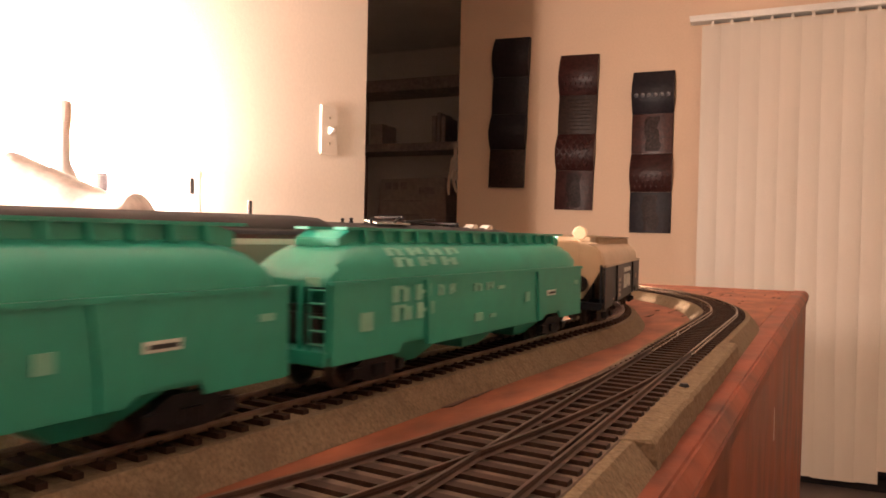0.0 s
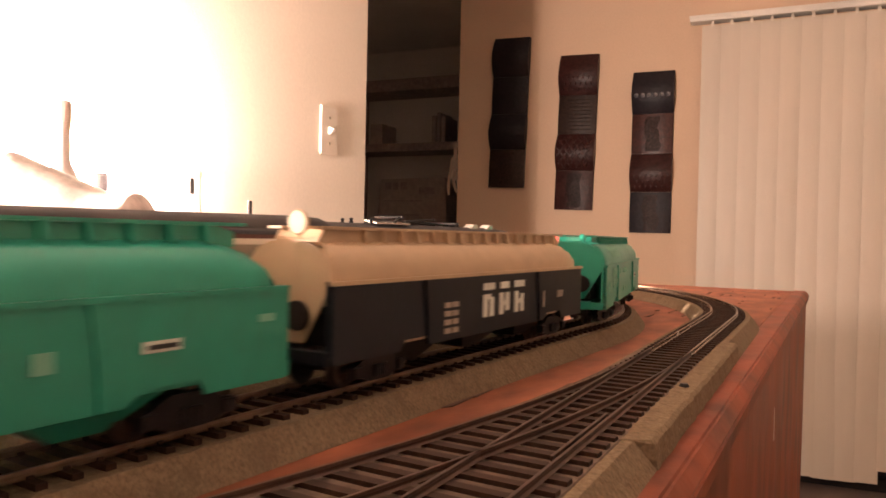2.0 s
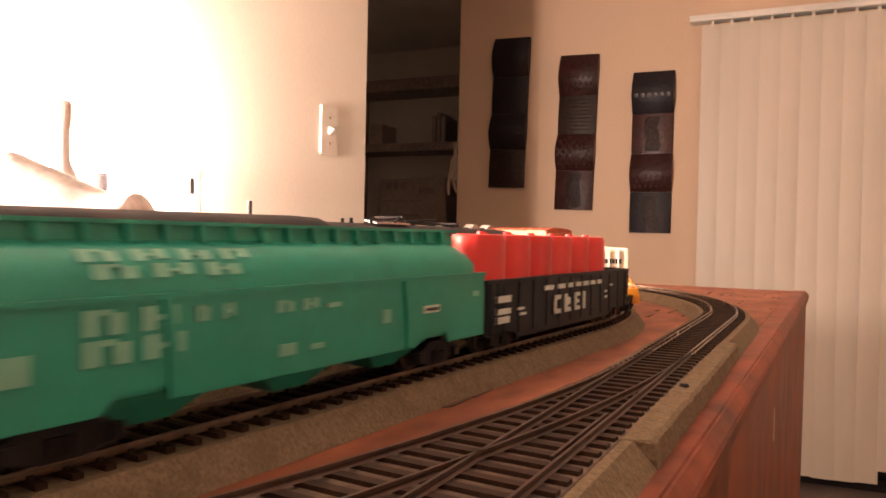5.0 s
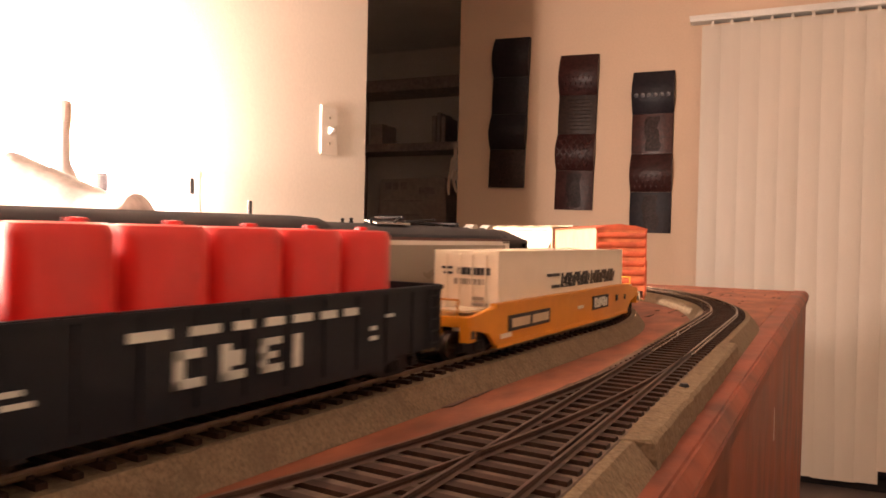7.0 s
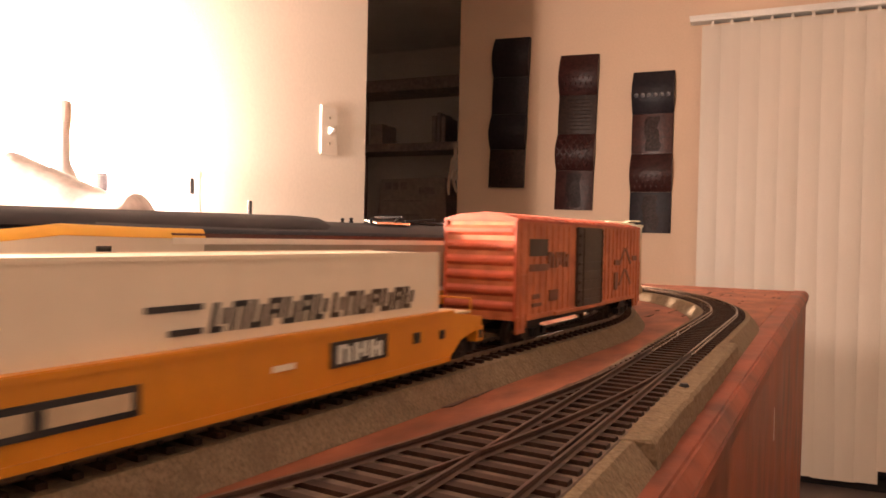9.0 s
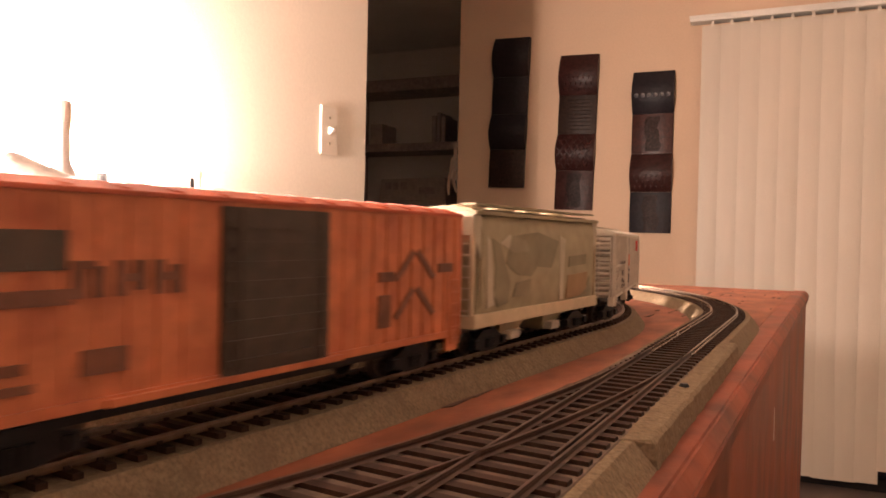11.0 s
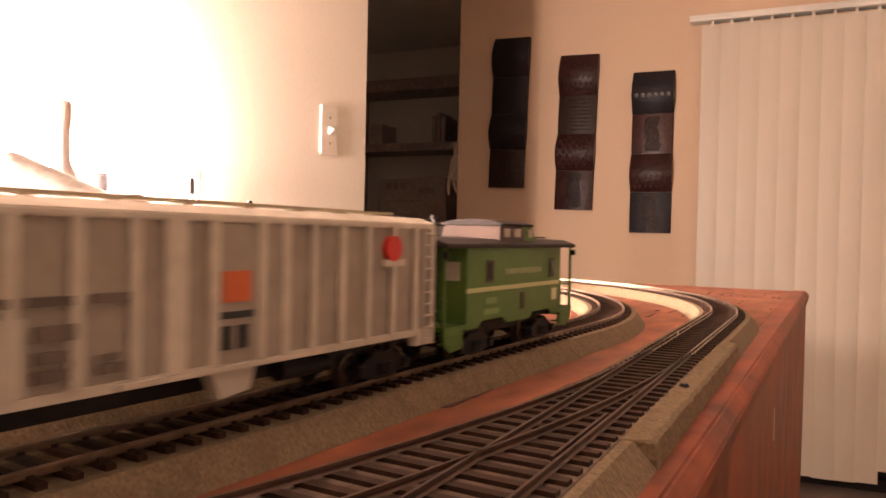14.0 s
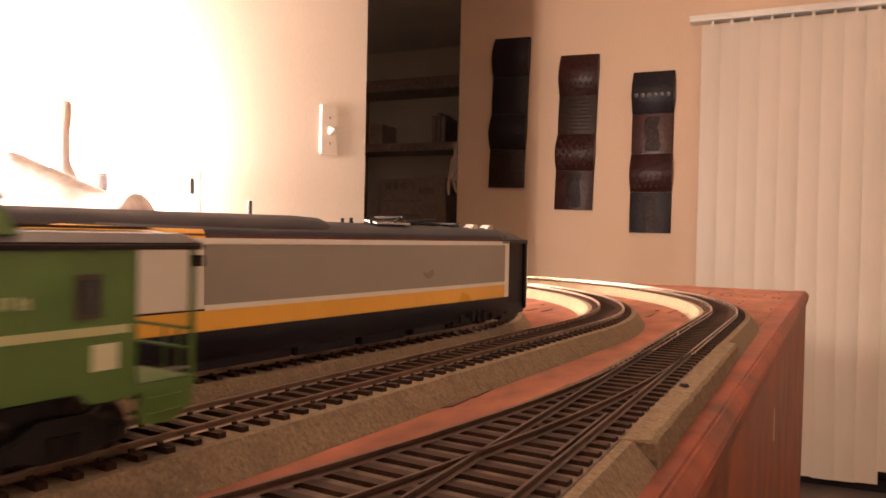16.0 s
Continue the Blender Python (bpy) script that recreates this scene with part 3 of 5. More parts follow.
        marks(car, letter_mat, letters(-0.064, 0.0364, 3, 0.0100, 0.0029, 0.0040), slant=slope, thick=0.0005)
        marks(car, M_WHITE, [(0.0530, 0.0207, 0.0095, 0.0024)], name="emblem_plate")
        marks(car, M_INK, [(0.0540, 0.0214, 0.0075, 0.0010)], y=-0.0181, name="emblem_bar")
        marks(car, letter_mat, [(h - 0.010, 0.0245, 0.005, 0.0018)])
        bm = bmesh.new()                  # pale panel painted for the light caught on the end sheet
        box(bm, -h + 0.0022, -h + 0.0030, -0.0110, -0.0060, 0.0312, 0.0338)
        part("end_highlight", bm, letter_mat, car)
    else:
        marks(car, M_WHITE, letters(-0.008, 0.0160, 3, 0.0085, 0.0085, 0.0050), name="initial")
        marks(car, M_WHITE, [(-0.008, 0.0262, 0.0090, 0.0026), (0.0060, 0.0262, 0.0075, 0.0026), (0.019, 0.0262, 0.0090, 0.0026)])
        marks(car, M_GREY, [(-0.036 + 0.0052 * (i % 2), 0.0125 + 0.0030 * (i // 2), 0.0040, 0.0018) for i in range(8)])
        marks(car, M_GREY, [(0.064, 0.0195, 0.0065, 0.0030), (0.048, 0.0160, 0.0016, 0.0070)])
    if steep:                              # brake wheel on its staff over the steep end, ports in the end sheet
        if style == "tan":
            bm = bmesh.new()
            lathe(bm, [(0.0001, -0.0008), (0.0033, -0.0008), (0.0037, 0.0), (0.0033, 0.0008), (0.0001, 0.0012)], 18)
            bmesh.ops.rotate(bm, verts=bm.verts, cent=(0, 0, 0), matrix=Matrix.Rotation(radians(90), 3, "Y"))
            bmesh.ops.translate(bm, verts=bm.verts, vec=(-h + 0.0005, -0.004, 0.0495))
            rod(bm, (-h + 0.0008, -0.004, 0.030), (-h + 0.0008, -0.004, 0.0495), 0.0006, 6)
            part("high_brake_wheel", bm, M_TAN, car, "pale brake wheel on a staff", smooth=True)
        else:
            block("brake_housing", (-h + 0.0004, -h + 0.0026, -0.0058, -0.0024, 0.0440, 0.0490), lower, car, bevel=0.0006)
        bm = bmesh.new()                  # arched end sheet narrowing downwards
        arch = [(y * 0.97, z * 0.985) for y, z in whole if z > 0.0325]
        prism(bm, [(-0.0060, 0.0150)] + arch + [(0.0060, 0.0150)], -h + 0.0004, -h + 0.0016, axis="x")
        part("end_sheet", bm, upper, car, smooth=True)
        for y, z, q in ((-0.0045, 0.0228, 0.0044), (0.0080, 0.0300, 0.0034)):
            bm = bmesh.new()
            rod(bm, (-h - 0.0008, y, z), (-h + 0.0010, y, z), q, 16)
            part("end_port", bm, M_BLACK, car)
        block("end_step", (-h - 0.0008, -h + 0.003, -0.0125, -0.0035, 0.0440, 0.0447), upper, car)
    add_trucks(car, h - 0.027)
    add_couplers(car, h)
    return car


def gondola():
    car = thing("gondola_car", "black gondola car with white lettering, filled with red drums", "model gondola", Matrix(), "cars of the moving train")
    h = 0.0890
    for side in (-1, 1):
        bm = bmesh.new()
        prism(bm, [(-h, 0.0085), (-h, 0.0290), (h, 0.0290), (h, 0.0085), (h - 0.024, 0.0085), (h - 0.034, 0.0050), (-h + 0.034, 0.0050), (-h + 0.024, 0.0085)], side * 0.0166, side * 0.0174)
        part("side_plate", bm, M_NAVY, car, bevel=0.0002)
        bm = bmesh.new()
        box(bm, -h, h, min(side * 0.0160, side * 0.0184), max(side * 0.0160, side * 0.0184), 0.0282, 0.0298)
        part("top_rail", bm, M_NAVY, car, bevel=0.0003)
        for i in range(13):
            x = -h + 0.003 + i * (2 * h - 0.006) / 12
            block("side_post", (x - 0.0008, x + 0.0008, side * 0.0174 if side > 0 else -0.01775, 0.01775 if side > 0 else -0.0174, 0.0072, 0.0284), M_NAVY, car)
    for e in (-1, 1):
        block("end_plate", (min(e * (h - 0.0012), e * h), max(e * (h - 0.0012), e * h), -0.0168, 0.0168, 0.0085, 0.0300), M_NAVY, car)
        for z in (0.014, 0.019, 0.024):
            block("end_rib", (min(e * h, e * (h + 0.0009)), max(e * h, e * (h + 0.0009)), -0.0160, 0.0160, z, z + 0.0016), M_NAVY, car)
        ladder(car, e * (h - 0.003), -0.0186, 0.0085, 0.0285, M_NAVY, 5, "x", e * -0.006)
    block("floor_plate", (-h, h, -0.0166, 0.0166, 0.0090, 0.0110), M_NAVY, car)
    marks(car, M_WHITE, [(0.0115 + (x - 0.0115) * 1.17 - 0.033, z, w * 1.17, hh) for x, z, w, hh in [(x, 0.0118, w, hh) for x, w, hh in ((0.0115, 0.0022, 0.0085), (0.0225, 0.0024, 0.0085), (0.0330, 0.0020, 0.0085), (0.0430, 0.0022, 0.0085))] + [(0.0115, 0.0183, 0.0065, 0.0020), (0.0115, 0.0118, 0.0065, 0.0020), (0.0225, 0.0118, 0.0062, 0.0020), (0.0250, 0.0150, 0.0030, 0.0035), (0.0330, 0.0118, 0.0062, 0.0018), (0.0330, 0.0152, 0.0050, 0.0016), (0.0330, 0.0185, 0.0062, 0.0018)]], y=-0.0180, name="initial")
    marks(car, M_WHITE, [((x + 0.002) * 1.25 - 0.033, 0.0232, w * 1.2, 0.0021) for x, w in ((-0.002, 0.0085), (0.0105, 0.0070), (0.0205, 0.0050), (0.0285, 0.0055), (0.0365, 0.0060), (0.0450, 0.0055), (0.0530, 0.0050))], y=-0.0180)
    marks(car, M_WHITE, [(-0.080, 0.0205, 0.013, 0.0026), (-0.080, 0.0158, 0.013, 0.0022), (-0.080, 0.0122, 0.012, 0.0026), (-0.060, 0.0165, 0.006, 0.0010), (-0.058, 0.0142, 0.006, 0.0010), (0.0480, 0.0180, 0.003, 0.0012), (0.0480, 0.0150, 0.0035, 0.0012), (0.0560, 0.0212, 0.004, 0.0010)], y=-0.0180)
    add_trucks(car, h - 0.024)
    add_couplers(car, h)
    # load: upright red drums on a moulded insert
    load = thing("drum_load", "bright red plastic load of upright drums in the gondola", "drum load", Matrix(), "loads of the moving train")
    bm = bmesh.new()
    box(bm, -h + 0.010, h - 0.010, -0.0150, 0.0150, 0.0108, 0.0275)
    part("insert", bm, M_RED, load, bevel=0.0006)
    drum_bm = bmesh.new()
    lathe(drum_bm, [(0.0112, 0.0), (0.0121, 0.0008), (0.0117, 0.0026), (0.0117, 0.0180), (0.0108, 0.0200), (0.0092, 0.0205), (0.0090, 0.0196), (0.0001, 0.0196)], 24)
    drum = mesh_from(drum_bm, "drum", M_RED, smooth=True)
    cap_bm = bmesh.new()
    lathe(cap_bm, [(0.0020, 0.0), (0.0020, 0.0020), (0.0001, 0.0022)], 8)
    cap = mesh_from(cap_bm, "cap", M_RED)
    for i in range(6):
        d = new("drum", drum)
        d.parent = load
        d.location = (-0.0625 + i * 0.0250, 0, 0.0272)
        c = new("cap", cap)
        c.parent, c.location = d, (0.0050, 0.001, 0.0195)
    return car, load


def well_car():
    car = thing("well_car", "yellow double-ended container well car with dark lettering panels", "model well car", Matrix(), "cars of the moving train")
    h, w = 0.0915, 0.0172           # half length of the well's sides
    for side in (-1, 1):
        bm = bmesh.new()
        prism(bm, [(-h + 0.002, 0.0030), (-h - 0.006, 0.0090), (-h - 0.020, 0.0120), (-h - 0.020, 0.0165), (-h, 0.0192), (h, 0.0192), (h + 0.020, 0.0165), (h + 0.020, 0.0120), (h + 0.006, 0.0090), (h - 0.002, 0.0030)], side * (w - 0.0022), side * w)
        part("side_plate", bm, M_YELLOW, car, bevel=0.0003)
        block("top_chord", (-h, h, min(side * (w - 0.0026), side * (w + 0.0006)), max(side * (w - 0.0026), side * (w + 0.0006)), 0.0182, 0.0202), M_YELLOW, car, bevel=0.0003)
        block("bottom_chord", (-h + 0.002, h - 0.002, min(side * (w - 0.003), side * (w + 0.0004)), max(side * (w - 0.003), side * (w + 0.0004)), 0.0024, 0.0042), M_YELLOW, car)
    block("well_floor", (-h, h, -w + 0.002, w - 0.002, 0.0030, 0.0042), M_BLACK, car)
    for e in (-1, 1):
        bm = bmesh.new()
        prism(bm, [(e * (h - 0.003), 0.0165), (e * (h + 0.022), 0.0165), (e * (h + 0.022), 0.0125), (e * (h - 0.003), 0.0125)], -w + 0.0003, w - 0.0003)
        part("end_platform", bm, M_YELLOW, car, bevel=0.0004)
        block("walkway", (min(e * (h + 0.002), e * (h + 0.018)), max(e * (h + 0.002), e * (h + 0.018)), -w + 0.003, -w + 0.016, 0.0178, 0.0186), M_SILL, car)
        block("coupler_pocket", (min(e * (h + 0.019), e * (h + 0.026)), max(e * (h + 0.019), e * (h + 0.026)), -0.0045, 0.0045, 0.0080, 0.0135), M_YELLOW, car, bevel=0.0004)
        block("step", (min(e * (h + 0.017), e * (h + 0.022)), max(e * (h + 0.017), e * (h + 0.022)), -w - 0.0003, -w + 0.004, 0.0072, 0.0130), M_YELLOW, car)
        block("step_opening", (min(e * (h + 0.0182), e * (h + 0.0208)), max(e * (h + 0.0182), e * (h + 0.0208)), -w - 0.0006, -w + 0.002, 0.0085, 0.0115), M_INK, car)
        bm = bmesh.new()
        rod(bm, (e * (h + 0.0215), -0.012, 0.0166), (e * (h + 0.0215), -0.012, 0.0230), 0.0004, 6)
        rod(bm, (e * (h + 0.0215), 0.012, 0.0166), (e * (h + 0.0215), 0.012, 0.0230), 0.0004, 6)
        rod(bm, (e * (h + 0.0215), -0.012, 0.0228), (e * (h + 0.0215), 0.012, 0.0228), 0.0004, 6)
        part("handrail", bm, M_YELLOW, car)
    y = -w - 0.0004
    marks(car, M_INK, [(-0.0800, 0.0082, 0.0440, 0.0064), (0.0245, 0.0090, 0.0265, 0.0072)], y=y, thick=0.0002, name="name_panel")
    marks(car, M_SILL, [(-0.0770, 0.0096, 0.0180, 0.0036), (-0.0560, 0.0096, 0.0180, 0.0036)], y=y - 0.0002, thick=0.0002)
    marks(car, M_WHITE, letters(0.0270, 0.0100, 3, 0.0062, 0.0052, 0.0012), y=y - 0.0002, thick=0.0002)
    marks(car, M_CREAM, [(0.0020, 0.0112, 0.0080, 0.0015), (-0.087, 0.0060, 0.010, 0.0018)], y=y, thick=0.0002)
    marks(car, M_INK, [(0.066, 0.0112, 0.0035, 0.0035), (0.082, 0.0110, 0.0030, 0.0030)], y=y, thick=0.0001)
    add_trucks(car, h + 0.008)
    add_couplers(car, h + 0.020)
    con = thing("shipping_container", "cream container with dark slanted lettering, riding in the well car", "container", Matrix(), "loads of the moving train")
    c = 0.0845
    bm = bmesh.new()
    box(bm, -c, c, -0.0148, 0.0148, 0.0046, 0.0405)
    part("shell", bm, M_CREAM, con, bevel=0.0004)
    for side in (-1, 1):
        block("roof_rail", (-c - 0.0002, c + 0.0002, min(side * 0.0140, side * 0.0151), max(side * 0.0140, side * 0.0151), 0.0396, 0.0408), M_CREAM, con)
    for e in (-1, 1):
        for yy in (-0.0148, 0.0138):
            block("corner_post", (min(e * (c - 0.001), e * (c + 0.0003)), max(e * (c - 0.001), e * (c + 0.0003)), yy - 0.0003, yy + 0.0013, 0.0046, 0.0408), M_CREAM, con)
        for yy in (-0.009, -0.003, 0.003, 0.009):
            bm = bmesh.new()
            rod(bm, (e * (c + 0.0005), yy, 0.006), (e * (c + 0.0005), yy, 0.039), 0.0004, 6)
            part("lock_rod", bm, M_CREAM, con)
        block("seam", (min(e * c, e * (c + 0.0004)), max(e * c, e * (c + 0.0004)), -0.0138, 0.0138, 0.0155, 0.0160), M_INK, con)
        bm = bmesh.new()
        for yy, z, ww, hh in ((-0.0115, 0.0330, 0.0050, 0.0010), (-0.0105, 0.0308, 0.0040, 0.0010)):
            box(bm, min(e * c, e * (c + 0.0005)), max(e * c, e * (c + 0.0005)), -yy - ww, -yy, z, z + hh)
        for i in range(7):
            yy = 0.0040 - i * 0.0022
            box(bm, min(e * c, e * (c + 0.0005)), max(e * c, e * (c + 0.0005)), yy - 0.0017, yy, 0.0308, 0.0338)
        part("lettering", bm, M_INK, con)
        bm = bmesh.new()
        for i in range(7):
            yy = 0.0055 - i * 0.0022
            box(bm, min(e * c, e * (c + 0.0005)), max(e * c, e * (c + 0.0005)), yy - 0.0015, yy, 0.0268, 0.0292)
        for yy, z, ww in ((-0.0030, 0.0205, 0.0060), (-0.0030, 0.0180, 0.0070)):
            box(bm, min(e * c, e * (c + 0.0005)), max(e * c, e * (c + 0.0005)), yy - ww, yy, z, z + 0.0014)
        part("fine_lettering", bm, M_GREY, con)
    y = -0.0150
    marks(con, M_INK, [(-0.0330, 0.0285, 0.0150, 0.0014), (-0.0270, 0.0230, 0.0090, 0.0014)], y=y, name="stripe")
    for x0, count, mat in ((-0.0160, 7, M_INK), (0.0270, 7, M_RUSTDOOR)):
        for i in range(count):             # leaning letter-like blocks, one part each
            bm = bmesh.new()
            lo, hi, lean = 0.0228, 0.0298, 0.0016
            at = lambda u, v: (x0 + i * 0.0060 + u * 0.0046 + v * lean, lo + v * (hi - lo))
            bars = (((0, 0), (0.30, 0), (0.30, 1), (0, 1)), ((0.70, 0.0 if i % 3 else 0.25), (1, 0.0 if i % 3 else 0.25), (1, 1 if i % 2 else 0.8), (0.70, 1 if i % 2 else 0.8)), ((0.2, 0.80), (0.8, 0.80), (0.8, 1), (0.2, 1)) if i % 2 else ((0.2, 0), (0.8, 0), (0.8, 0.2), (0.2, 0.2)), ((0.25, 0.42), (0.75, 0.42), (0.75, 0.58), (0.25, 0.58)))
            for bar in bars[: 4 if i in (3, 5) else 3]:
                prism(bm, [at(u, v) for u, v in bar], y - 0.0003, y + 0.0003)
            part("letter_bar", bm, mat, con)
    return car, con


def ribbed_end(car, e, h, mat, z0, z1, half, n):
    for i in range(n):
        z = z0 + (z1 - z0) * (i + 0.5) / n
        t = (z1 - z0) / n * 0.36
        bm = bmesh.new()
        prism(bm, [(e * h, z - t), (e * (h + 0.0014), z - t * 0.3), (e * (h + 0.0014), z + t * 0.3), (e * h, z + t)], -half, half)
        part("end_rib", bm, mat, car, bevel=0.0002)


def boxcar():
    car = thing("boxcar", "weathered orange boxcar with a dark sliding door", "model boxcar", Matrix(), "cars of the moving train")
    h, w = 0.0895, 0.0172
    bm = bmesh.new()
    box(bm, -h, h, -w, w, 0.0118, 0.0535)
    part("body", bm, M_ORANGE, car, bevel=0.0003)
    bm = bmesh.new()
    prism(bm, [(-w - 0.0006, 0.0532), (-w - 0.0006, 0.0542), (-0.010, 0.0562), (0, 0.0568), (0.010, 0.0562), (w + 0.0006, 0.0542), (w + 0.0006, 0.0532)], -h - 0.0006, h + 0.0006, axis="x")
    part("roof", bm, M_ORANGE_END, car, bevel=0.0002)
    for i in range(14):
        x = -h + 0.006 + i * (2 * h - 0.012) / 13
        bm = bmesh.new()
        prism(bm, [(-w, 0.0540), (-w, 0.0549), (0, 0.0575), (w, 0.0549), (w, 0.0540)], x - 0.0006, x + 0.0006, axis="x")
        part("roof_rib", bm, M_ORANGE_END, car)
    for e in (-1, 1):
        ribbed_end(car, e, h, M_ORANGE_END, 0.0145, 0.0525, w - 0.0012, 6)
        for y in (-w, w - 0.0012):
            block("corner_post", (min(e * h, e * (h + 0.0009)), max(e * h, e * (h + 0.0009)), y, y + 0.0012, 0.0118, 0.0535), M_ORANGE_END, car)
        ladder(car, e * (h - 0.002), -w - 0.0010, 0.0085, 0.0330, M_ORANGE, 6, "x", e * -0.006)
        bm = bmesh.new()
        box(bm, min(e * (h - 0.009), e * (h - 0.001)), max(e * (h - 0.009), e * (h - 0.001)), -w, -w + 0.001, 0.0062, 0.0120)
        part("step_plate", bm, M_ORANGE, car)
    for i in range(26):
        x = -h + 0.004 + i * (2 * h - 0.008) / 25
        if -0.024 < x < 0.020:
            continue
        block("side_panel_seam", (x - 0.0005, x + 0.0005, -w - 0.0004, -w, 0.0125, 0.0525), M_ORANGE, car)
    block("side_sill", (-h, h, -w - 0.0007, -w, 0.0112, 0.0134), M_ORANGE, car)
    block("underframe", (-h + 0.02, h - 0.02, -0.010, 0.010, 0.0070, 0.0118), M_BLACK, car)
    door = block("sliding_door", (-0.021, 0.016, -w - 0.0014, -w, 0.0128, 0.0522), M_RUSTDOOR, car, "dark weathered sliding door", bevel=0.0002)
    for i in range(8):
        z = 0.0150 + i * 0.0046
        block("door_rib", (-0.0200, 0.0150, -w - 0.0022, -w - 0.0013, z, z + 0.0014), M_RUSTDOOR, door)
    for x in (-0.0165, 0.0115):
        bm = bmesh.new()
        rod(bm, (x, -w - 0.0026, 0.0135), (x, -w - 0.0026, 0.0515), 0.0004, 6)
        part("lock_rod", bm, M_RUSTDOOR, door)
    block("door_rail", (-0.050, 0.022, -w - 0.0020, -w, 0.0112, 0.0128), M_ORANGE, car)
    marks(car, M_RUSTDOOR, [(-0.0780, 0.0385, 0.0200, 0.0075)], y=-w - 0.0004, name="emblem_panel")
    marks(car, M_FADED, letters(-0.0570, 0.0330, 3, 0.0070, 0.0072, 0.0020), y=-w - 0.0004)
    marks(car, M_FADED, [(-0.0780, 0.0320, 0.021, 0.0030), (-0.0740, 0.0200, 0.008, 0.0020), (-0.0740, 0.0165, 0.010, 0.0016), (-0.055, 0.0180, 0.010, 0.0050)], y=-w - 0.0004)
    bm = bmesh.new()                       # two crossed arrows in worn paint
    for sx in (-1, 1):
        for z0 in (0.0210, 0.0330):
            loft(bm, [[(0.060 + sx * o, -w - 0.0002 - d, z) for o, z in ((0.000, z0 + 0.0075), (0.002, z0 + 0.0090), (0.012, z0), (0.010, z0 - 0.0012))] for d in (0, 0.0004)])
    part("arrow_mark", bm, M_FADED, car)
    marks(car, M_FADED, [(0.040, 0.0180, 0.006, 0.0100), (0.040, 0.0320, 0.008, 0.0030), (0.074, 0.0340, 0.009, 0.0030)], y=-w - 0.0004)
    add_trucks(car, h - 0.024)
    add_couplers(car, h)
    return car


def dusty_hopper():
    car = thing("painted_hopper", "dusty tan covered hopper with faded spray painting on its side", "model hopper car", Matrix(), "cars of the moving train")
    h, w = 0.0665, 0.0174
    sec = lambda x, k: [(x, y * k, z) for y, z in ((-w + 0.0012, 0.0160), (-w, 0.0230), (-w, 0.0480), (-w + 0.0012, 0.0540), (-0.0125, 0.0572), (0, 0.0584), (0.0125, 0.0572), (w - 0.0012, 0.0540), (w, 0.0480), (w, 0.0230), (w - 0.0012, 0.0160))]
    bm = bmesh.new()
    loft(bm, [sec(x, k) for x, k in ((-h + 0.006, 1), (h - 0.006, 1))])
    part("body", bm, M_DUST, car, smooth=True)
    for e in (-1, 1):
        bm = bmesh.new()
        prism(bm, [(e * (h - 0.006), 0.0565), (e * h, 0.0560), (e * h, 0.0470), (e * (h - 0.006), 0.0380)], -w + 0.0005, w - 0.0005)
        part("end_hood", bm, M_GRAF_B, car)
        block("end_sill", (min(e * (h - 0.008), e * h), max(e * (h - 0.008), e * h), -w, w, 0.0120, 0.0165), M_SILL, car)
        for y in (-w + 0.0005, -0.004, 0.004, w - 0.0017):
            block("end_post", (min(e * (h - 0.0014), e * h), max(e * (h - 0.0014), e * h), y, y + 0.0012, 0.0165, 0.0480), M_SILL, car)
        ladder(car, e * (h - 0.0004), -w + 0.002, 0.0165, 0.0540, M_GRAF_B, 9, "y", 0.007)
        bm = bmesh.new()
        prism(bm, [(e * (h - 0.005), 0.0400), (e * (h - 0.004), 0.0170), (e * (h - 0.012), 0.0170)], -w + 0.0010, w - 0.0010)
        part("slope_sheet", bm, M_DUST, car)
    for side in (-1, 1):
        block("side_sill", (-h, h, min(side * (w - 0.001), side * (w + 0.0006)), max(side * (w - 0.001), side * (w + 0.0006)), 0.0120, 0.0172), M_SILL, car, "sand-coloured side sill", bevel=0.0003)
        block("roof_edge", (-h, h, min(side * (w - 0.003), side * (w + 0.0003)), max(side * (w - 0.003), side * (w + 0.0003)), 0.0548, 0.0562), M_DUST, car)
    for i in range(4):
        x = -0.045 + i * 0.030
        bm = bmesh.new()
        lathe(bm, [(0.0062, 0.0570), (0.0062, 0.0586), (0.0052, 0.0592), (0.0001, 0.0593)], 14, (x, 0, 0))
        part("hatch", bm, M_DUST, car)
    block("roof_walk", (-h + 0.003, h - 0.003, -0.0160, -0.0095, 0.0584, 0.0592), M_DUST, car)
    y = -w - 0.0001

    def patch(mat, pts):
        bm = bmesh.new()
        loft(bm, [[(px, y - d, pz) for px, pz in pts] for d in (-0.0003, 0.0002)])
        part("spray_and_shade_patch", bm, mat, car)
    patch(M_OLIVE, [(-0.040, 0.036), (-0.030, 0.031), (-0.016, 0.030), (-0.010, 0.034), (0.006, 0.033), (0.014, 0.045), (-0.010, 0.049), (-0.036, 0.047)])
    # dark patch painted for the shade inside the open end bay
    patch(M_OLIVE, [(-0.047, 0.019), (-0.038, 0.020), (-0.036, 0.028), (-0.041, 0.036), (-0.046, 0.044), (-0.053, 0.046), (-0.049, 0.034), (-0.0505, 0.024)])
    # pale post of the bay, drawn as a flat patch
    patch(M_GRAF_B, [(-0.056, 0.019), (-0.050, 0.020), (-0.052, 0.034), (-0.054, 0.045), (-0.057, 0.047)])
    patch(M_GRAF_B, [(-0.046, 0.044), (-0.032, 0.040), (-0.018, 0.041), (-0.022, 0.045), (-0.038, 0.0475)])
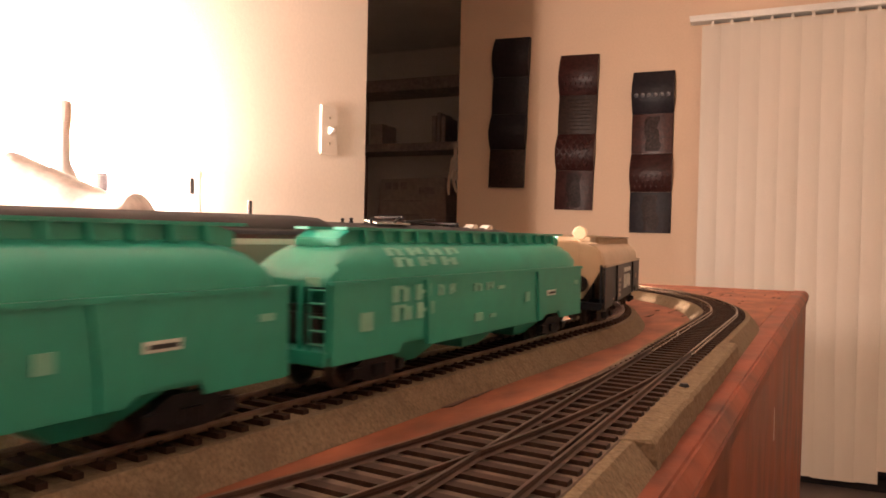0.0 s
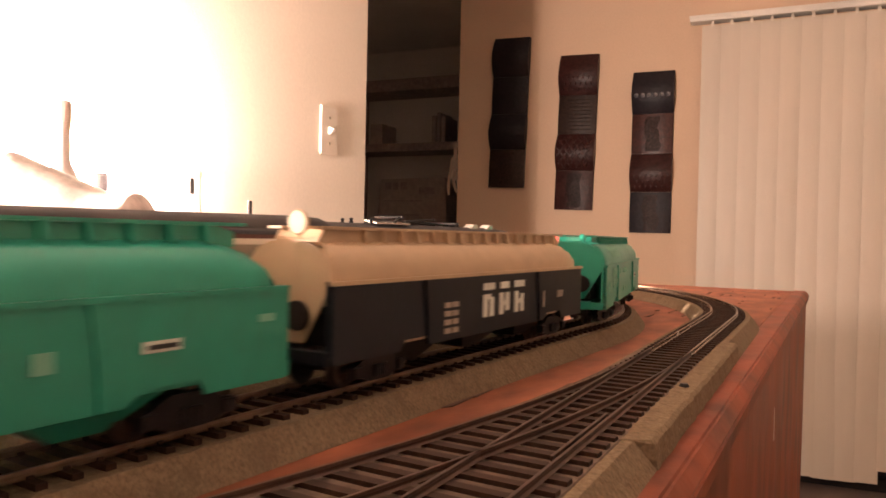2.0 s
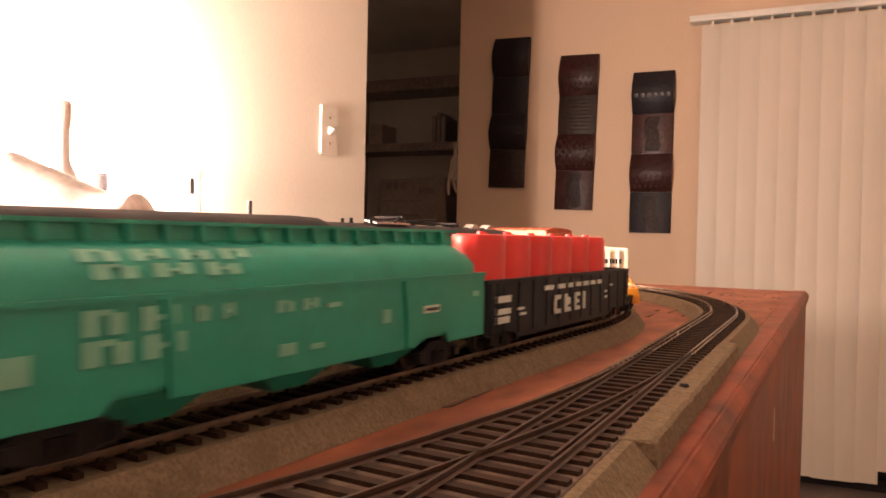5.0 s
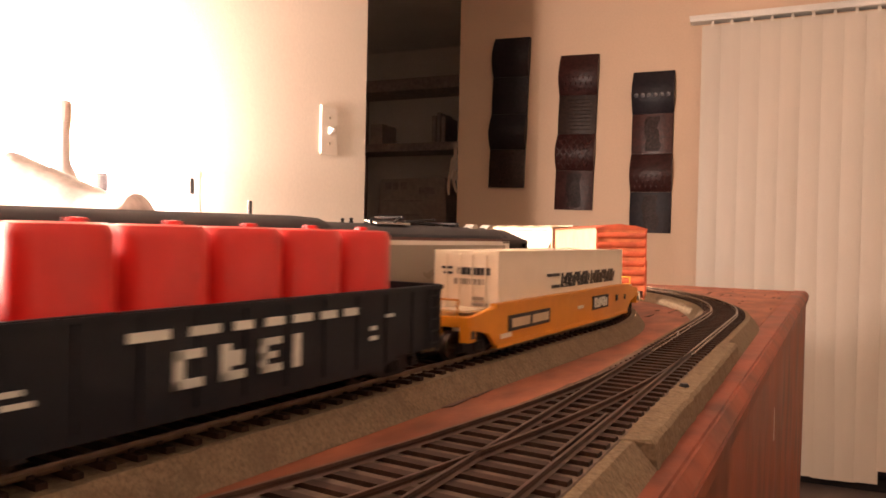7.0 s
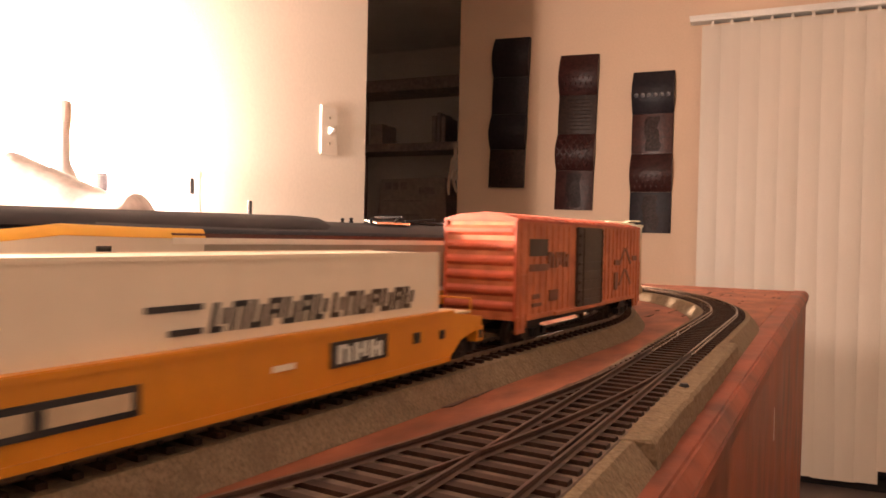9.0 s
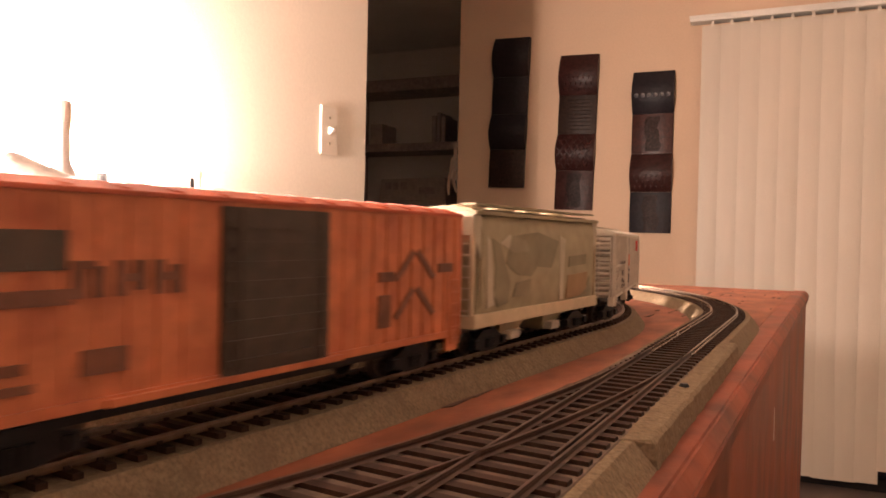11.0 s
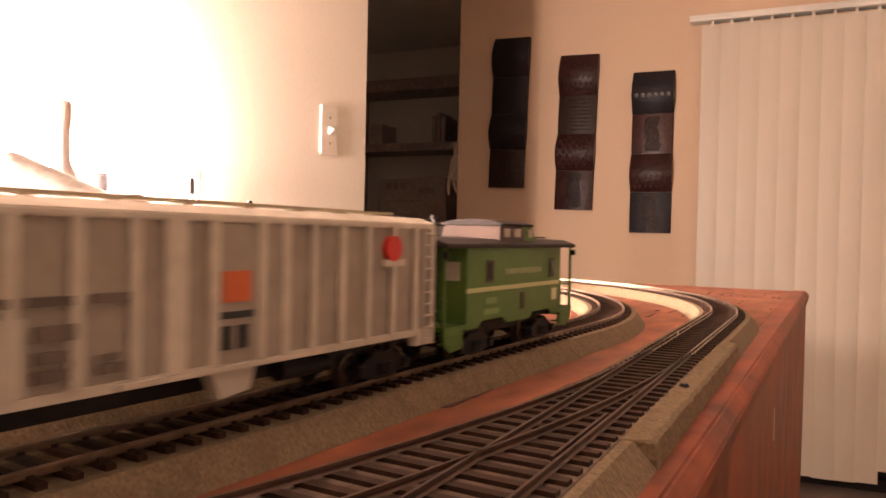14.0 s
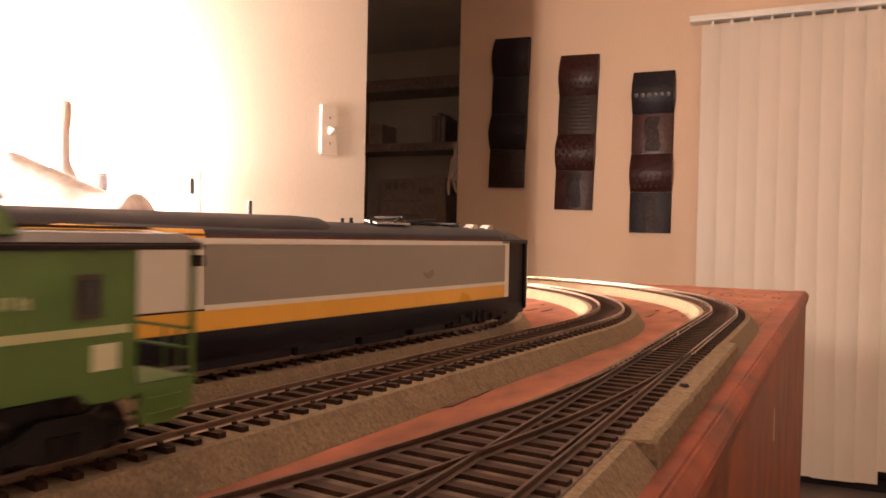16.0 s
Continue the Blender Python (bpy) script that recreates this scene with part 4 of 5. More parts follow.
    patch(M_GRAF_B, [(0.016, 0.018), (0.020, 0.0182), (0.022, 0.046), (0.015, 0.048)])
    patch(M_GRAF_C, [(0.024, 0.018), (0.050, 0.019), (0.052, 0.030), (0.026, 0.029)])
    patch(M_OLIVE, [(0.027, 0.033), (0.050, 0.034), (0.050, 0.039), (0.027, 0.038)])
    patch(M_OLIVE, [(-0.034, 0.022), (-0.018, 0.022), (-0.016, 0.029), (-0.030, 0.028)])
    # shade of the other end's bay, painted likewise
    patch(M_OLIVE, [(0.042, 0.0185), (0.056, 0.020), (0.055, 0.028), (0.050, 0.022)])
    for i in range(2):
        x = (-0.022, 0.022)[i]
        bm = bmesh.new()
        loft(bm, [[(x - 0.016, -0.014, 0.0160), (x + 0.016, -0.014, 0.0160), (x + 0.016, 0.014, 0.0160), (x - 0.016, 0.014, 0.0160)], [(x - 0.006, -0.009, 0.0036), (x + 0.006, -0.009, 0.0036), (x + 0.006, 0.009, 0.0036), (x - 0.006, 0.009, 0.0036)]])
        part("hopper_bay", bm, M_DUST, car)
        block("bay_gate", (x - 0.005, x + 0.005, -0.0135, -0.0085, 0.0036, 0.0072), M_RIB, car, bevel=0.0004)
    add_trucks(car, h - 0.020)
    add_couplers(car, h)
    return car


def ribbed_boxcar():
    car = thing("ribbed_boxcar", "grey boxcar with pale side ribs and a round red emblem", "model boxcar", Matrix(), "cars of the moving train")
    h, w = 0.088, 0.0170
    bm = bmesh.new()
    box(bm, -h, h, -w, w, 0.0150, 0.0495)
    part("body", bm, M_GREY, car, bevel=0.0003)
    bm = bmesh.new()
    prism(bm, [(-w - 0.0010, 0.0485), (-w - 0.0010, 0.0502), (-0.0120, 0.0522), (0.0120, 0.0522), (w + 0.0010, 0.0502), (w + 0.0010, 0.0485)], -h - 0.0008, h + 0.0008, axis="x")
    part("roof", bm, M_RIB, car, bevel=0.0003)
    block("roof_walk", (-h, h - 0.004, -0.0036, 0.0036, 0.0532, 0.0540), M_DUST, car)
    for i in range(9):
        block("walk_bracket", (-h + 0.008 + i * 0.0198, -h + 0.010 + i * 0.0198, -0.0030, 0.0030, 0.0520, 0.0533), M_DUST, car)
    block("side_sill", (-h, h, -w - 0.0008, -w + 0.001, 0.0138, 0.0158), M_RIB, car)
    for x, wide in ((-0.0865, 0.0018), (-0.0635, 0.0014), (-0.051, 0.0013), (-0.0385, 0.0012), (-0.026, 0.0012), (-0.016, 0.0028), (-0.0055, 0.0013), (0.009, 0.0014), (0.0175, 0.0014), (0.028, 0.0012), (0.040, 0.0012), (0.052, 0.0012), (0.0645, 0.0012), (0.077, 0.0012), (0.0866, 0.0014)):
        block("side_rib", (x - wide, x + wide, -w - 0.0016, -w, 0.0155, 0.0488), M_RIB, car, bevel=0.0002)
    block("corner_panel", (-h + 0.001, -0.0480, -w - 0.0007, -w, 0.0158, 0.0300), M_RIB, car, "pale lower corner panel", bevel=0.0002)
    for z in (0.0195, 0.0240, 0.0285):
        block("corner_grab", (-h + 0.006, -h + 0.018, -w - 0.0020, -w - 0.0007, z, z + 0.0009), M_GREY, car)
    block("plug_door", (-0.006, 0.018, -w - 0.0011, -w, 0.0155, 0.0480), M_GREY, car, bevel=0.0003)
    block("door_rail", (-0.030, 0.024, -w - 0.0020, -w, 0.0142, 0.0154), M_RIB, car)
    for e in (-1, 1):
        ribbed_end(car, e, h, M_RIB, 0.0160, 0.0480, w - 0.0010, 12)
        ladder(car, e * (h - 0.001), -w - 0.0018, 0.0105, 0.0490, M_RIB, 10, "x", e * -0.006)
        ladder(car, e * (h + 0.0018), -w + 0.001, 0.0150, 0.0480, M_RIB, 9, "y", 0.006)
        block("end_step", (min(e * (h - 0.010), e * h), max(e * (h - 0.010), e * h), -w - 0.001, -w + 0.002, 0.0105, 0.0150), M_RIB, car)
    bm = bmesh.new()
    rod(bm, (h - 0.0245, -w - 0.0022, 0.0422), (h - 0.0245, -w - 0.0004, 0.0422), 0.0040, 20)
    part("emblem", bm, M_RED, car, "round red emblem")
    marks(car, M_RIB, [(h - 0.0300, 0.0368, 0.0115, 0.0020)], y=-w - 0.0018)
    marks(car, material("orange_red_lettering", (0.62, 0.13, 0.04), 0.5), [(-0.0035, 0.0300, 0.0085, 0.0072)], y=-w - 0.0014, name="herald")
    marks(car, M_INK, [(-0.0040, 0.0262, 0.0100, 0.0016), (-0.0035, 0.0190, 0.0030, 0.0055), (0.0015, 0.0190, 0.0030, 0.0055)], y=-w - 0.0014)
    marks(car, M_GRIME, [(x, 0.0320, 0.0085, 0.0018) for x in (-0.060, -0.048, -0.036)] + [(-0.047, 0.0255, 0.0080, 0.0030), (-0.047, 0.0215, 0.0070, 0.0022), (-0.047, 0.0180, 0.0070, 0.0022), (-0.034, 0.0180, 0.0050, 0.0020), (-0.034, 0.0205, 0.0040, 0.0016)], y=-w - 0.0014)
    block("grab_bar", (-h + 0.006, -h + 0.034, -w - 0.0022, -w - 0.0014, 0.0315, 0.0325), M_RIB, car)
    bm = bmesh.new()
    prism(bm, [(-0.006, 0.0140), (-0.003, 0.0075), (0.006, 0.0085), (0.008, 0.0140)], -w - 0.0005, -w + 0.003)
    part("door_step", bm, M_RIB, car)
    block("underframe", (-h + 0.02, h - 0.02, -0.008, 0.008, 0.0080, 0.0150), M_BLACK, car)
    bm = bmesh.new()
    rod(bm, (0.022, -0.011, 0.0100), (0.040, -0.011, 0.0100), 0.0030, 12)
    part("air_tank", bm, M_BLACK, car)
    add_trucks(car, h - 0.022)
    add_couplers(car, h)
    return car


def caboose():
    car = thing("caboose", "green caboose with a dark roof, cupola and pale stripe", "model caboose", Matrix(), "cars of the moving train")
    h, w = 0.0445, 0.0168          # half length of the cabin
    out = 0.0595
    for side in (-1, 1):
        bm = bmesh.new()
        prism(bm, [(-h, 0.0120), (-h, 0.0430), (h, 0.0430), (h, 0.0120), (h - 0.010, 0.0120), (h - 0.013, 0.0145), (h - 0.030, 0.0145), (h - 0.033, 0.0120), (-h + 0.033, 0.0120), (-h + 0.030, 0.0145), (-h + 0.013, 0.0145), (-h + 0.010, 0.0120)], side * (w - 0.001), side * w)
        part("side_wall", bm, M_CABOOSE, car, bevel=0.0002)
    for e in (-1, 1):
        block("end_wall", (min(e * (h - 0.001), e * h), max(e * (h - 0.001), e * h), -w, w, 0.0120, 0.0430), M_CABOOSE, car)
        block("end_door", (min(e * h, e * (h + 0.0005)), max(e * h, e * (h + 0.0005)), -0.004, 0.004, 0.0140, 0.0370), M_ROOF, car)
        block("end_window", (min(e * h, e * (h + 0.0007)), max(e * h, e * (h + 0.0007)), -0.0140, -0.0075, 0.0300, 0.0370), M_CABWIN, car)
        block("platform", (min(e * h, e * out), max(e * h, e * out), -w, w, 0.0125, 0.0142), M_CABOOSE, car)
        for y in (-w + 0.0003, w - 0.0013):
            block("platform_post", (min(e * (out - 0.001), e * out), max(e * (out - 0.001), e * out), y, y + 0.0010, 0.0142, 0.0430), M_CABOOSE, car)
            bm = bmesh.new()
            prism(bm, [(e * (h + 0.001), 0.0142), (e * (h + 0.001), 0.0058), (e * (h + 0.009), 0.0050), (e * (out - 0.001), 0.0080), (e * out, 0.0142)], y, y + 0.0011)
            part("step_side", bm, M_CABOOSE, car)
        for z in (0.0072, 0.0105):
            block("step_tread", (min(e * (h + 0.002), e * (out - 0.003)), max(e * (h + 0.002), e * (out - 0.003)), -w, -w + 0.005, z, z + 0.0006), M_CABOOSE, car)
        bm = bmesh.new()
        for z in (0.0200, 0.0245):
            rod(bm, (e * out, -w + 0.001, z), (e * out, w - 0.001, z), 0.0004, 6)
        for y in (-0.011, -0.006, 0.006, 0.011):
            rod(bm, (e * out, y, 0.0142), (e * out, y, 0.0245), 0.0003, 6)
        part("railing", bm, M_CABOOSE, car)
        bm = bmesh.new()
        rod(bm, (e * (out - 0.002), 0.010, 0.0142), (e * (out - 0.002), 0.010, 0.0300), 0.0004, 6)
        rod(bm, (e * (out - 0.0025), 0.010, 0.0300), (e * (out - 0.0018), 0.010, 0.0300), 0.0030, 12)
        part("brake_wheel", bm, M_BLACK, car)
        block("marker_lamp", (min(e * (out - 0.001), e * (out + 0.001)), max(e * (out - 0.001), e * (out + 0.001)), -w - 0.0012, -w + 0.0005, 0.0385, 0.0410), M_BLACK, car)
    bm = bmesh.new()
    prism(bm, [(-w - 0.0014, 0.0422), (-w - 0.0014, 0.0436), (-0.012, 0.0456), (0, 0.0462), (0.012, 0.0456), (w + 0.0014, 0.0436), (w + 0.0014, 0.0422)], -out - 0.001, out + 0.001, axis="x")
    part("roof", bm, M_ROOF, car, bevel=0.0004)
    cup = bmesh.new()                     # low cupola with leaning walls
    loft(cup, [[(x, y, z) for x, y in ((a, -q), (b, -q), (b, q), (a, q))] for a, b, q, z in ((-0.0130, 0.0215, 0.0142, 0.0448), (-0.0105, 0.0180, 0.0132, 0.0518))])
    cupola = part("cupola", cup, M_CUPOLA, car, "brown cupola with leaning walls", bevel=0.0002)
    prism_bm = bmesh.new()
    loft(prism_bm, [[(0.0095, -0.01445, 0.0450), (0.0215, -0.01445, 0.0450), (0.0182, -0.0134, 0.0516), (0.0095, -0.0134, 0.0516)], [(0.0095, -0.0138, 0.0450), (0.0215, -0.0138, 0.0450), (0.0182, -0.0128, 0.0516), (0.0095, -0.0128, 0.0516)]])
    part("cupola_side", prism_bm, M_CABOOSE, cupola, "green cupola side")
    for x, wide in ((-0.0085, 0.0034), (0.0000, 0.0052), (0.0142, 0.0026)):
        block("cupola_window", (x, x + wide, -0.0149, -0.0128, 0.0465, 0.0500), M_CABWIN, cupola)
    block("cupola_end_window", (0.0182, 0.0206, -0.010, -0.004, 0.0466, 0.0502), M_CABWIN, cupola)
    bm = bmesh.new()
    prism(bm, [(-0.0142, 0.0512), (-0.0145, 0.0520), (-0.0095, 0.0533), (0, 0.0540), (0.0095, 0.0533), (0.0145, 0.0520), (0.0142, 0.0512)], -0.0118, 0.0196, axis="x")
    part("cupola_roof", bm, M_ROOF, cupola, bevel=0.0003)
    bm = bmesh.new()
    lathe(bm, [(0.0010, 0.0455), (0.0010, 0.0530), (0.0016, 0.0532), (0.0012, 0.0545), (0.0001, 0.0545)], 10, (-0.034, 0.004, 0))
    part("stove_pipe", bm, M_ROOF, car)
    block("roof_walk", (0.022, out - 0.002, -0.0035, 0.0035, 0.0464, 0.0470), M_ROOF, car)
    for x in (-0.0290, 0.0310):
        win = block("side_window", (x, x + 0.0052, -w - 0.0006, -w + 0.0005, 0.0290, 0.0375), M_RUSTDOOR, car, "small brown-framed window")
        block("pane", (x + 0.0010, x + 0.0042, -w - 0.0008, -w, 0.0300, 0.0365), M_GLASSY, win)
    block("stripe", (-h - 0.0002, h - 0.002, -w - 0.0003, -w, 0.0255, 0.0272), material("pale_stripe", (0.50, 0.50, 0.26), 0.5), car, "thin pale stripe")
    marks(car, material("faded_lettering", (0.42, 0.46, 0.24), 0.5), letters(-0.0130, 0.0315, 11, 0.0023, 0.0024, 0.0010), y=-w)
    marks(car, material("dim_lettering", (0.20, 0.30, 0.10), 0.5), [(-0.030, 0.0205, 0.010, 0.0024), (-0.031, 0.0165, 0.013, 0.0022)], y=-w)
    marks(car, material("cream_panel", (0.60, 0.60, 0.40), 0.5), [(0.0345, 0.0185, 0.0055, 0.0052)], y=-w, name="number_panel")
    marks(car, M_RUSTDOOR, [(0.0020, 0.0165, 0.0036, 0.0070)], y=-w, name="battery_box")
    block("underframe", (-h + 0.010, h - 0.010, -0.009, 0.009, 0.0080, 0.0125), M_BLACK, car)
    add_trucks(car, 0.031)
    add_couplers(car, out)
    return car


def power_car():
    """A parked electric power car with a long sloped nose towards the camera's left."""
    car = thing("power_car", "grey, yellow and navy electric power car parked on the inner track", "model locomotive", Matrix())
    x1, w = 0.0, 0.0160                 # rear end at x1; the nose runs to minus x
    L = 0.345
    def ring(x, k=1.0, top=1.0, low=1.0):
        prof = ((-0.0138, 0.0040), (-0.0158, 0.0070), (-0.0160, 0.0125), (-0.0160, 0.0215), (-0.0158, 0.0440), (-0.0150, 0.0462), (-0.0120, 0.0490), (-0.0070, 0.0508), (0, 0.0514))
        pts = [(x, y * k, 0.004 + (z - 0.004) * top) for y, z in prof]
        return pts + [(x, -y, z) for _, y, z in reversed(pts[:-1])]
    def strip(name, mat, za, zb, xa, xb, label="", y=0.0162):
        bm = bmesh.new()
        box(bm, xa, xb, -y, -y + 0.0010, za, zb)
        return part(name, bm, mat, car, label, bevel=0.0001)
    bm = bmesh.new()
    rear = -0.0090
    loft(bm, [ring(rear), ring(-0.255), ring(-0.285, 0.97, 0.92), ring(-0.315, 0.90, 0.70), ring(-L + 0.006, 0.72, 0.42), ring(-L, 0.50, 0.30)])
    body = part("body", bm, M_LOCO_NAVY, car, smooth=True)
    bm = bmesh.new()                      # recessed gangway end
    loft(bm, [ring(rear - 0.004, 0.93, 0.97), ring(0.0075, 0.93, 0.97), ring(0.0105, 0.90, 0.94)])
    part("rear_bellows", bm, M_BLACK, car, "dark rear gangway end", smooth=True)
    bm = bmesh.new()                      # end frame standing clear of the body, its roof edge sloping down
    loft(bm, [[(x, y, z) for y, z in ((-0.0163, 0.0432), (-0.0160, 0.0452), (-0.0122, t - 0.0022), (-0.0070, t - 0.0004), (0.0070, t - 0.0004), (0.0122, t - 0.0022), (0.0160, 0.0452), (0.0163, 0.0432))] for x, t in ((-0.0165, 0.0514), (0.002, 0.0506), (0.0118, 0.0484), (0.0125, 0.0470))])
    part("rear_roof_edge", bm, M_LOCO_ROOF, car, "dark sloping end of the roof", smooth=True)
    for side in (-1, 1):
        block("rear_post", (0.0098, 0.0122, min(side * 0.0140, side * 0.0163), max(side * 0.0140, side * 0.0163), 0.0065, 0.0436), M_LOCO_NAVY, car, bevel=0.0004)
        block("corner_strip", (0.0121, 0.0128, min(side * 0.0118, side * 0.0162), max(side * 0.0118, side * 0.0162), 0.0150, 0.0425), M_LOCO_WHITE, car)
    block("rear_door", (0.0100, 0.0110, -0.006, 0.006, 0.0075, 0.0380), M_GLASSY, car)
    block("rear_skirt", (rear, 0.0120, -0.0150, 0.0150, 0.0040, 0.0110), M_LOCO_NAVY, car, bevel=0.001)
    strip("grey_side", M_LOCO_GREY, 0.0226, 0.0422, -0.210, rear - 0.0045, "large warm grey side panel")
    strip("white_line", M_LOCO_WHITE, 0.0422, 0.0442, -0.222, rear, "thin white line")
    strip("white_end_line", M_LOCO_WHITE, 0.0142, 0.0422, rear - 0.0045, rear)
    strip("lower_white_line", M_LOCO_WHITE, 0.0208, 0.0226, -0.2095, rear - 0.0045)
    strip("yellow_band", M_LOCO_YEL, 0.0142, 0.0208, -0.260, rear - 0.0045, "yellow band")
    strip("maroon_line", M_MAROON, 0.0442, 0.0456, -0.222, rear, y=0.0158)
    nose = ((-0.2095, 1, 0.99), (-0.235, 1, 0.995), (-0.256, 1, 1.005), (-0.285, 0.97, 0.92), (-0.315, 0.90, 0.70), (-L + 0.006, 0.72, 0.42))
    for name, mat, label, lo, prof in (("nose_flank", M_LOCO_PALE, "pale grey nose flank", 1.012, ((-0.0160, 0.0215), (-0.0158, 0.0440))), ("nose_shoulder", M_LOCO_YEL, "yellow nose shoulder", 1.020, ((-0.0158, 0.0440), (-0.0150, 0.0462), (-0.0142, 0.0470)))):
        bm = bmesh.new()
        loft(bm, [[(x, y * k * lo, 0.004 + (z - 0.004) * t * 1.01) for y, z in prof] + [(x, y * k * 0.97, 0.004 + (z - 0.004) * t * 0.99) for y, z in reversed(prof)] for x, k, t in nose])
        part(name, bm, mat, car, label, smooth=True)
    strip("cab_window", M_GLASSY, 0.0368, 0.0416, -0.2465, -0.2422, "small dark cab side window", y=0.0168)
    # roof fairing and equipment
    bm = bmesh.new()
    fair = lambda x, d, k: [(x, y * k, z - d) for y, z in ((-0.0135, 0.0480), (-0.0120, 0.0510), (-0.0080, 0.0530), (0.0080, 0.0530), (0.0120, 0.0510), (0.0135, 0.0480))]
    loft(bm, [fair(-0.300, 0.006, 0.85), fair(-0.275, 0.001, 1), fair(-0.165, 0, 1), fair(-0.150, 0.0005, 1), fair(-0.138, 0.0040, 1)])
    part("roof_fairing", bm, M_LOCO_ROOF, car, "dark raised roof fairing", smooth=True)
    bm = bmesh.new()
    loft(bm, [[(x, y, z) for y, z in ((-0.0152, 0.0458), (-0.0122, 0.0492), (-0.0072, 0.0512), (0.0072, 0.0512), (0.0122, 0.0492), (0.0152, 0.0458))] for x in (-0.245, rear - 0.002)])
    part("roof", bm, M_LOCO_ROOF, car, "dark roof", smooth=True)
    pan = bmesh.new()                     # folded pantograph with insulators
    for a, b in (((-0.112, -0.006, 0.0518), (-0.082, -0.006, 0.0545)), ((-0.112, 0.006, 0.0518), (-0.082, 0.006, 0.0545)), ((-0.082, -0.006, 0.0545), (-0.052, -0.004, 0.0532)), ((-0.082, 0.006, 0.0545), (-0.052, 0.004, 0.0532)), ((-0.052, -0.009, 0.0540), (-0.052, 0.009, 0.0540)), ((-0.112, -0.006, 0.0518), (-0.112, 0.006, 0.0518)), ((-0.095, -0.008, 0.0560), (-0.095, 0.008, 0.0560)), ((-0.100, -0.006, 0.0530), (-0.095, -0.006, 0.0560)), ((-0.058, 0.0, 0.0560), (-0.082, 0.0, 0.0545))):
        rod(pan, (a[0], a[1], a[2] - 0.0014), (b[0], b[1], b[2] - 0.0014), 0.0005, 6)
    part("pantograph", pan, M_BLACK, car, "folded dark pantograph")
    for x, y in ((-0.128, -0.006), (-0.120, 0.006), (-0.116, -0.007), (-0.046, -0.006), (-0.040, 0.006)):
        bm = bmesh.new()
        lathe(bm, [(0.0007, 0.0505), (0.0010, 0.0516), (0.0006, 0.0522), (0.0010, 0.0528), (0.0005, 0.0534), (0.0001, 0.0534)], 10, (x, y, 0))
        part("insulator", bm, M_BLACK, car)
    bm = bmesh.new()
    loft(bm, [[(-0.116, -0.010, 0.0512), (-0.092, -0.010, 0.0512), (-0.092, -0.003, 0.0524), (-0.116, -0.003, 0.0524)], [(-0.116, -0.010, 0.0518), (-0.092, -0.010, 0.0518), (-0.092, -0.003, 0.0530), (-0.116, -0.003, 0.0530)]])
    part("roof_plate", bm, M_METAL, car, "bright metal roof plate")
    for x in (-0.038, -0.022):
        bm = bmesh.new()
        loft(bm, [[(x, -0.009, 0.0505), (x + 0.007, -0.009, 0.0505), (x + 0.007, -0.004, 0.0508), (x, -0.004, 0.0508)], [(x + 0.004, -0.009, 0.0528), (x + 0.007, -0.009, 0.0528), (x + 0.007, -0.004, 0.0530), (x + 0.004, -0.004, 0.0530)]])
        part("roof_vent", bm, M_METAL, car)
    # bogies and underfloor boxes
    for x in (-0.040, -0.245):
        bm = bmesh.new()
        prism(bm, [(x - 0.022, 0.0035), (x - 0.022, 0.0085), (x + 0.022, 0.0085), (x + 0.022, 0.0035), (x + 0.014, 0.0022), (x + 0.006, 0.0040), (x - 0.006, 0.0040), (x - 0.014, 0.0022)], -0.0150, -0.0125)
        part("bogie_frame", bm, M_BLACK, car, bevel=0.0003)
        for ax in (-0.015, 0.015):
            ob = new("wheelset", WHEEL)
            ob.parent, ob.location = car, (x + ax, 0, WHEEL_R)
            bm = bmesh.new()
            box(bm, x + ax - 0.0020, x + ax + 0.0020, -0.0163, -0.0148, 0.0035, 0.0075)
            part("axle_box", bm, M_BLACK, car, bevel=0.0004)
        for ax in (-0.006, 0.0, 0.006):
            bm = bmesh.new()
            rod(bm, (x + ax, -0.0158, 0.0040), (x + ax, -0.0158, 0.0088), 0.0010, 8)
            part("spring", bm, M_BLACK, car)
    # boxes reach almost to the rails, to block light passing underneath
    for xa, xb, z in ((-0.220, -0.168, 0.0008), (-0.166, -0.132, 0.0006), (-0.129, -0.098, 0.0006), (-0.093, -0.066, 0.0010), (-0.012, 0.004, 0.0012)):
        block("underfloor_box", (xa, xb, -0.0135, 0.0135, z, 0.0070), M_LOCO_NAVY, car, bevel=0.0006)
    return car


loco = power_car()
rear_bogie, _ = SIDING.at(0.016)
front_bogie, _ = SIDING.at(-0.189)
way = (rear_bogie - front_bogie).normalized()
end = rear_bogie + way * 0.040
loco.matrix_basis = pose(end.x, end.y, RAIL) @ Matrix.Rotation(math.atan2(way.y, way.x), 4, "Z")

# the train, front to rear: (thing, riders, centre at the start, half distance of its trucks)
TRAIN = []


def couple(car, riders, centre, b):
    TRAIN.append((car, riders, centre, b))


green = "covered hopper with a rounded roof, all in sea green"
couple(covered_hopper(green, M_GREEN, M_GREEN, M_PALEGREEN, "green"), [], -0.3515, 0.0685)
couple(copy_thing(TRAIN[0][0], Matrix()), [], -0.1430, 0.0685)
couple(covered_hopper("covered hopper with a tan rounded roof and dark navy sides", M_TAN, M_NAVY, M_WHITE, "tan", True), [], 0.0660, 0.0685)
couple(covered_hopper("covered hopper with a steep brake end, all in sea green", M_GREEN, M_GREEN, M_PALEGREEN, "green", True), [], 0.2765, 0.0685)
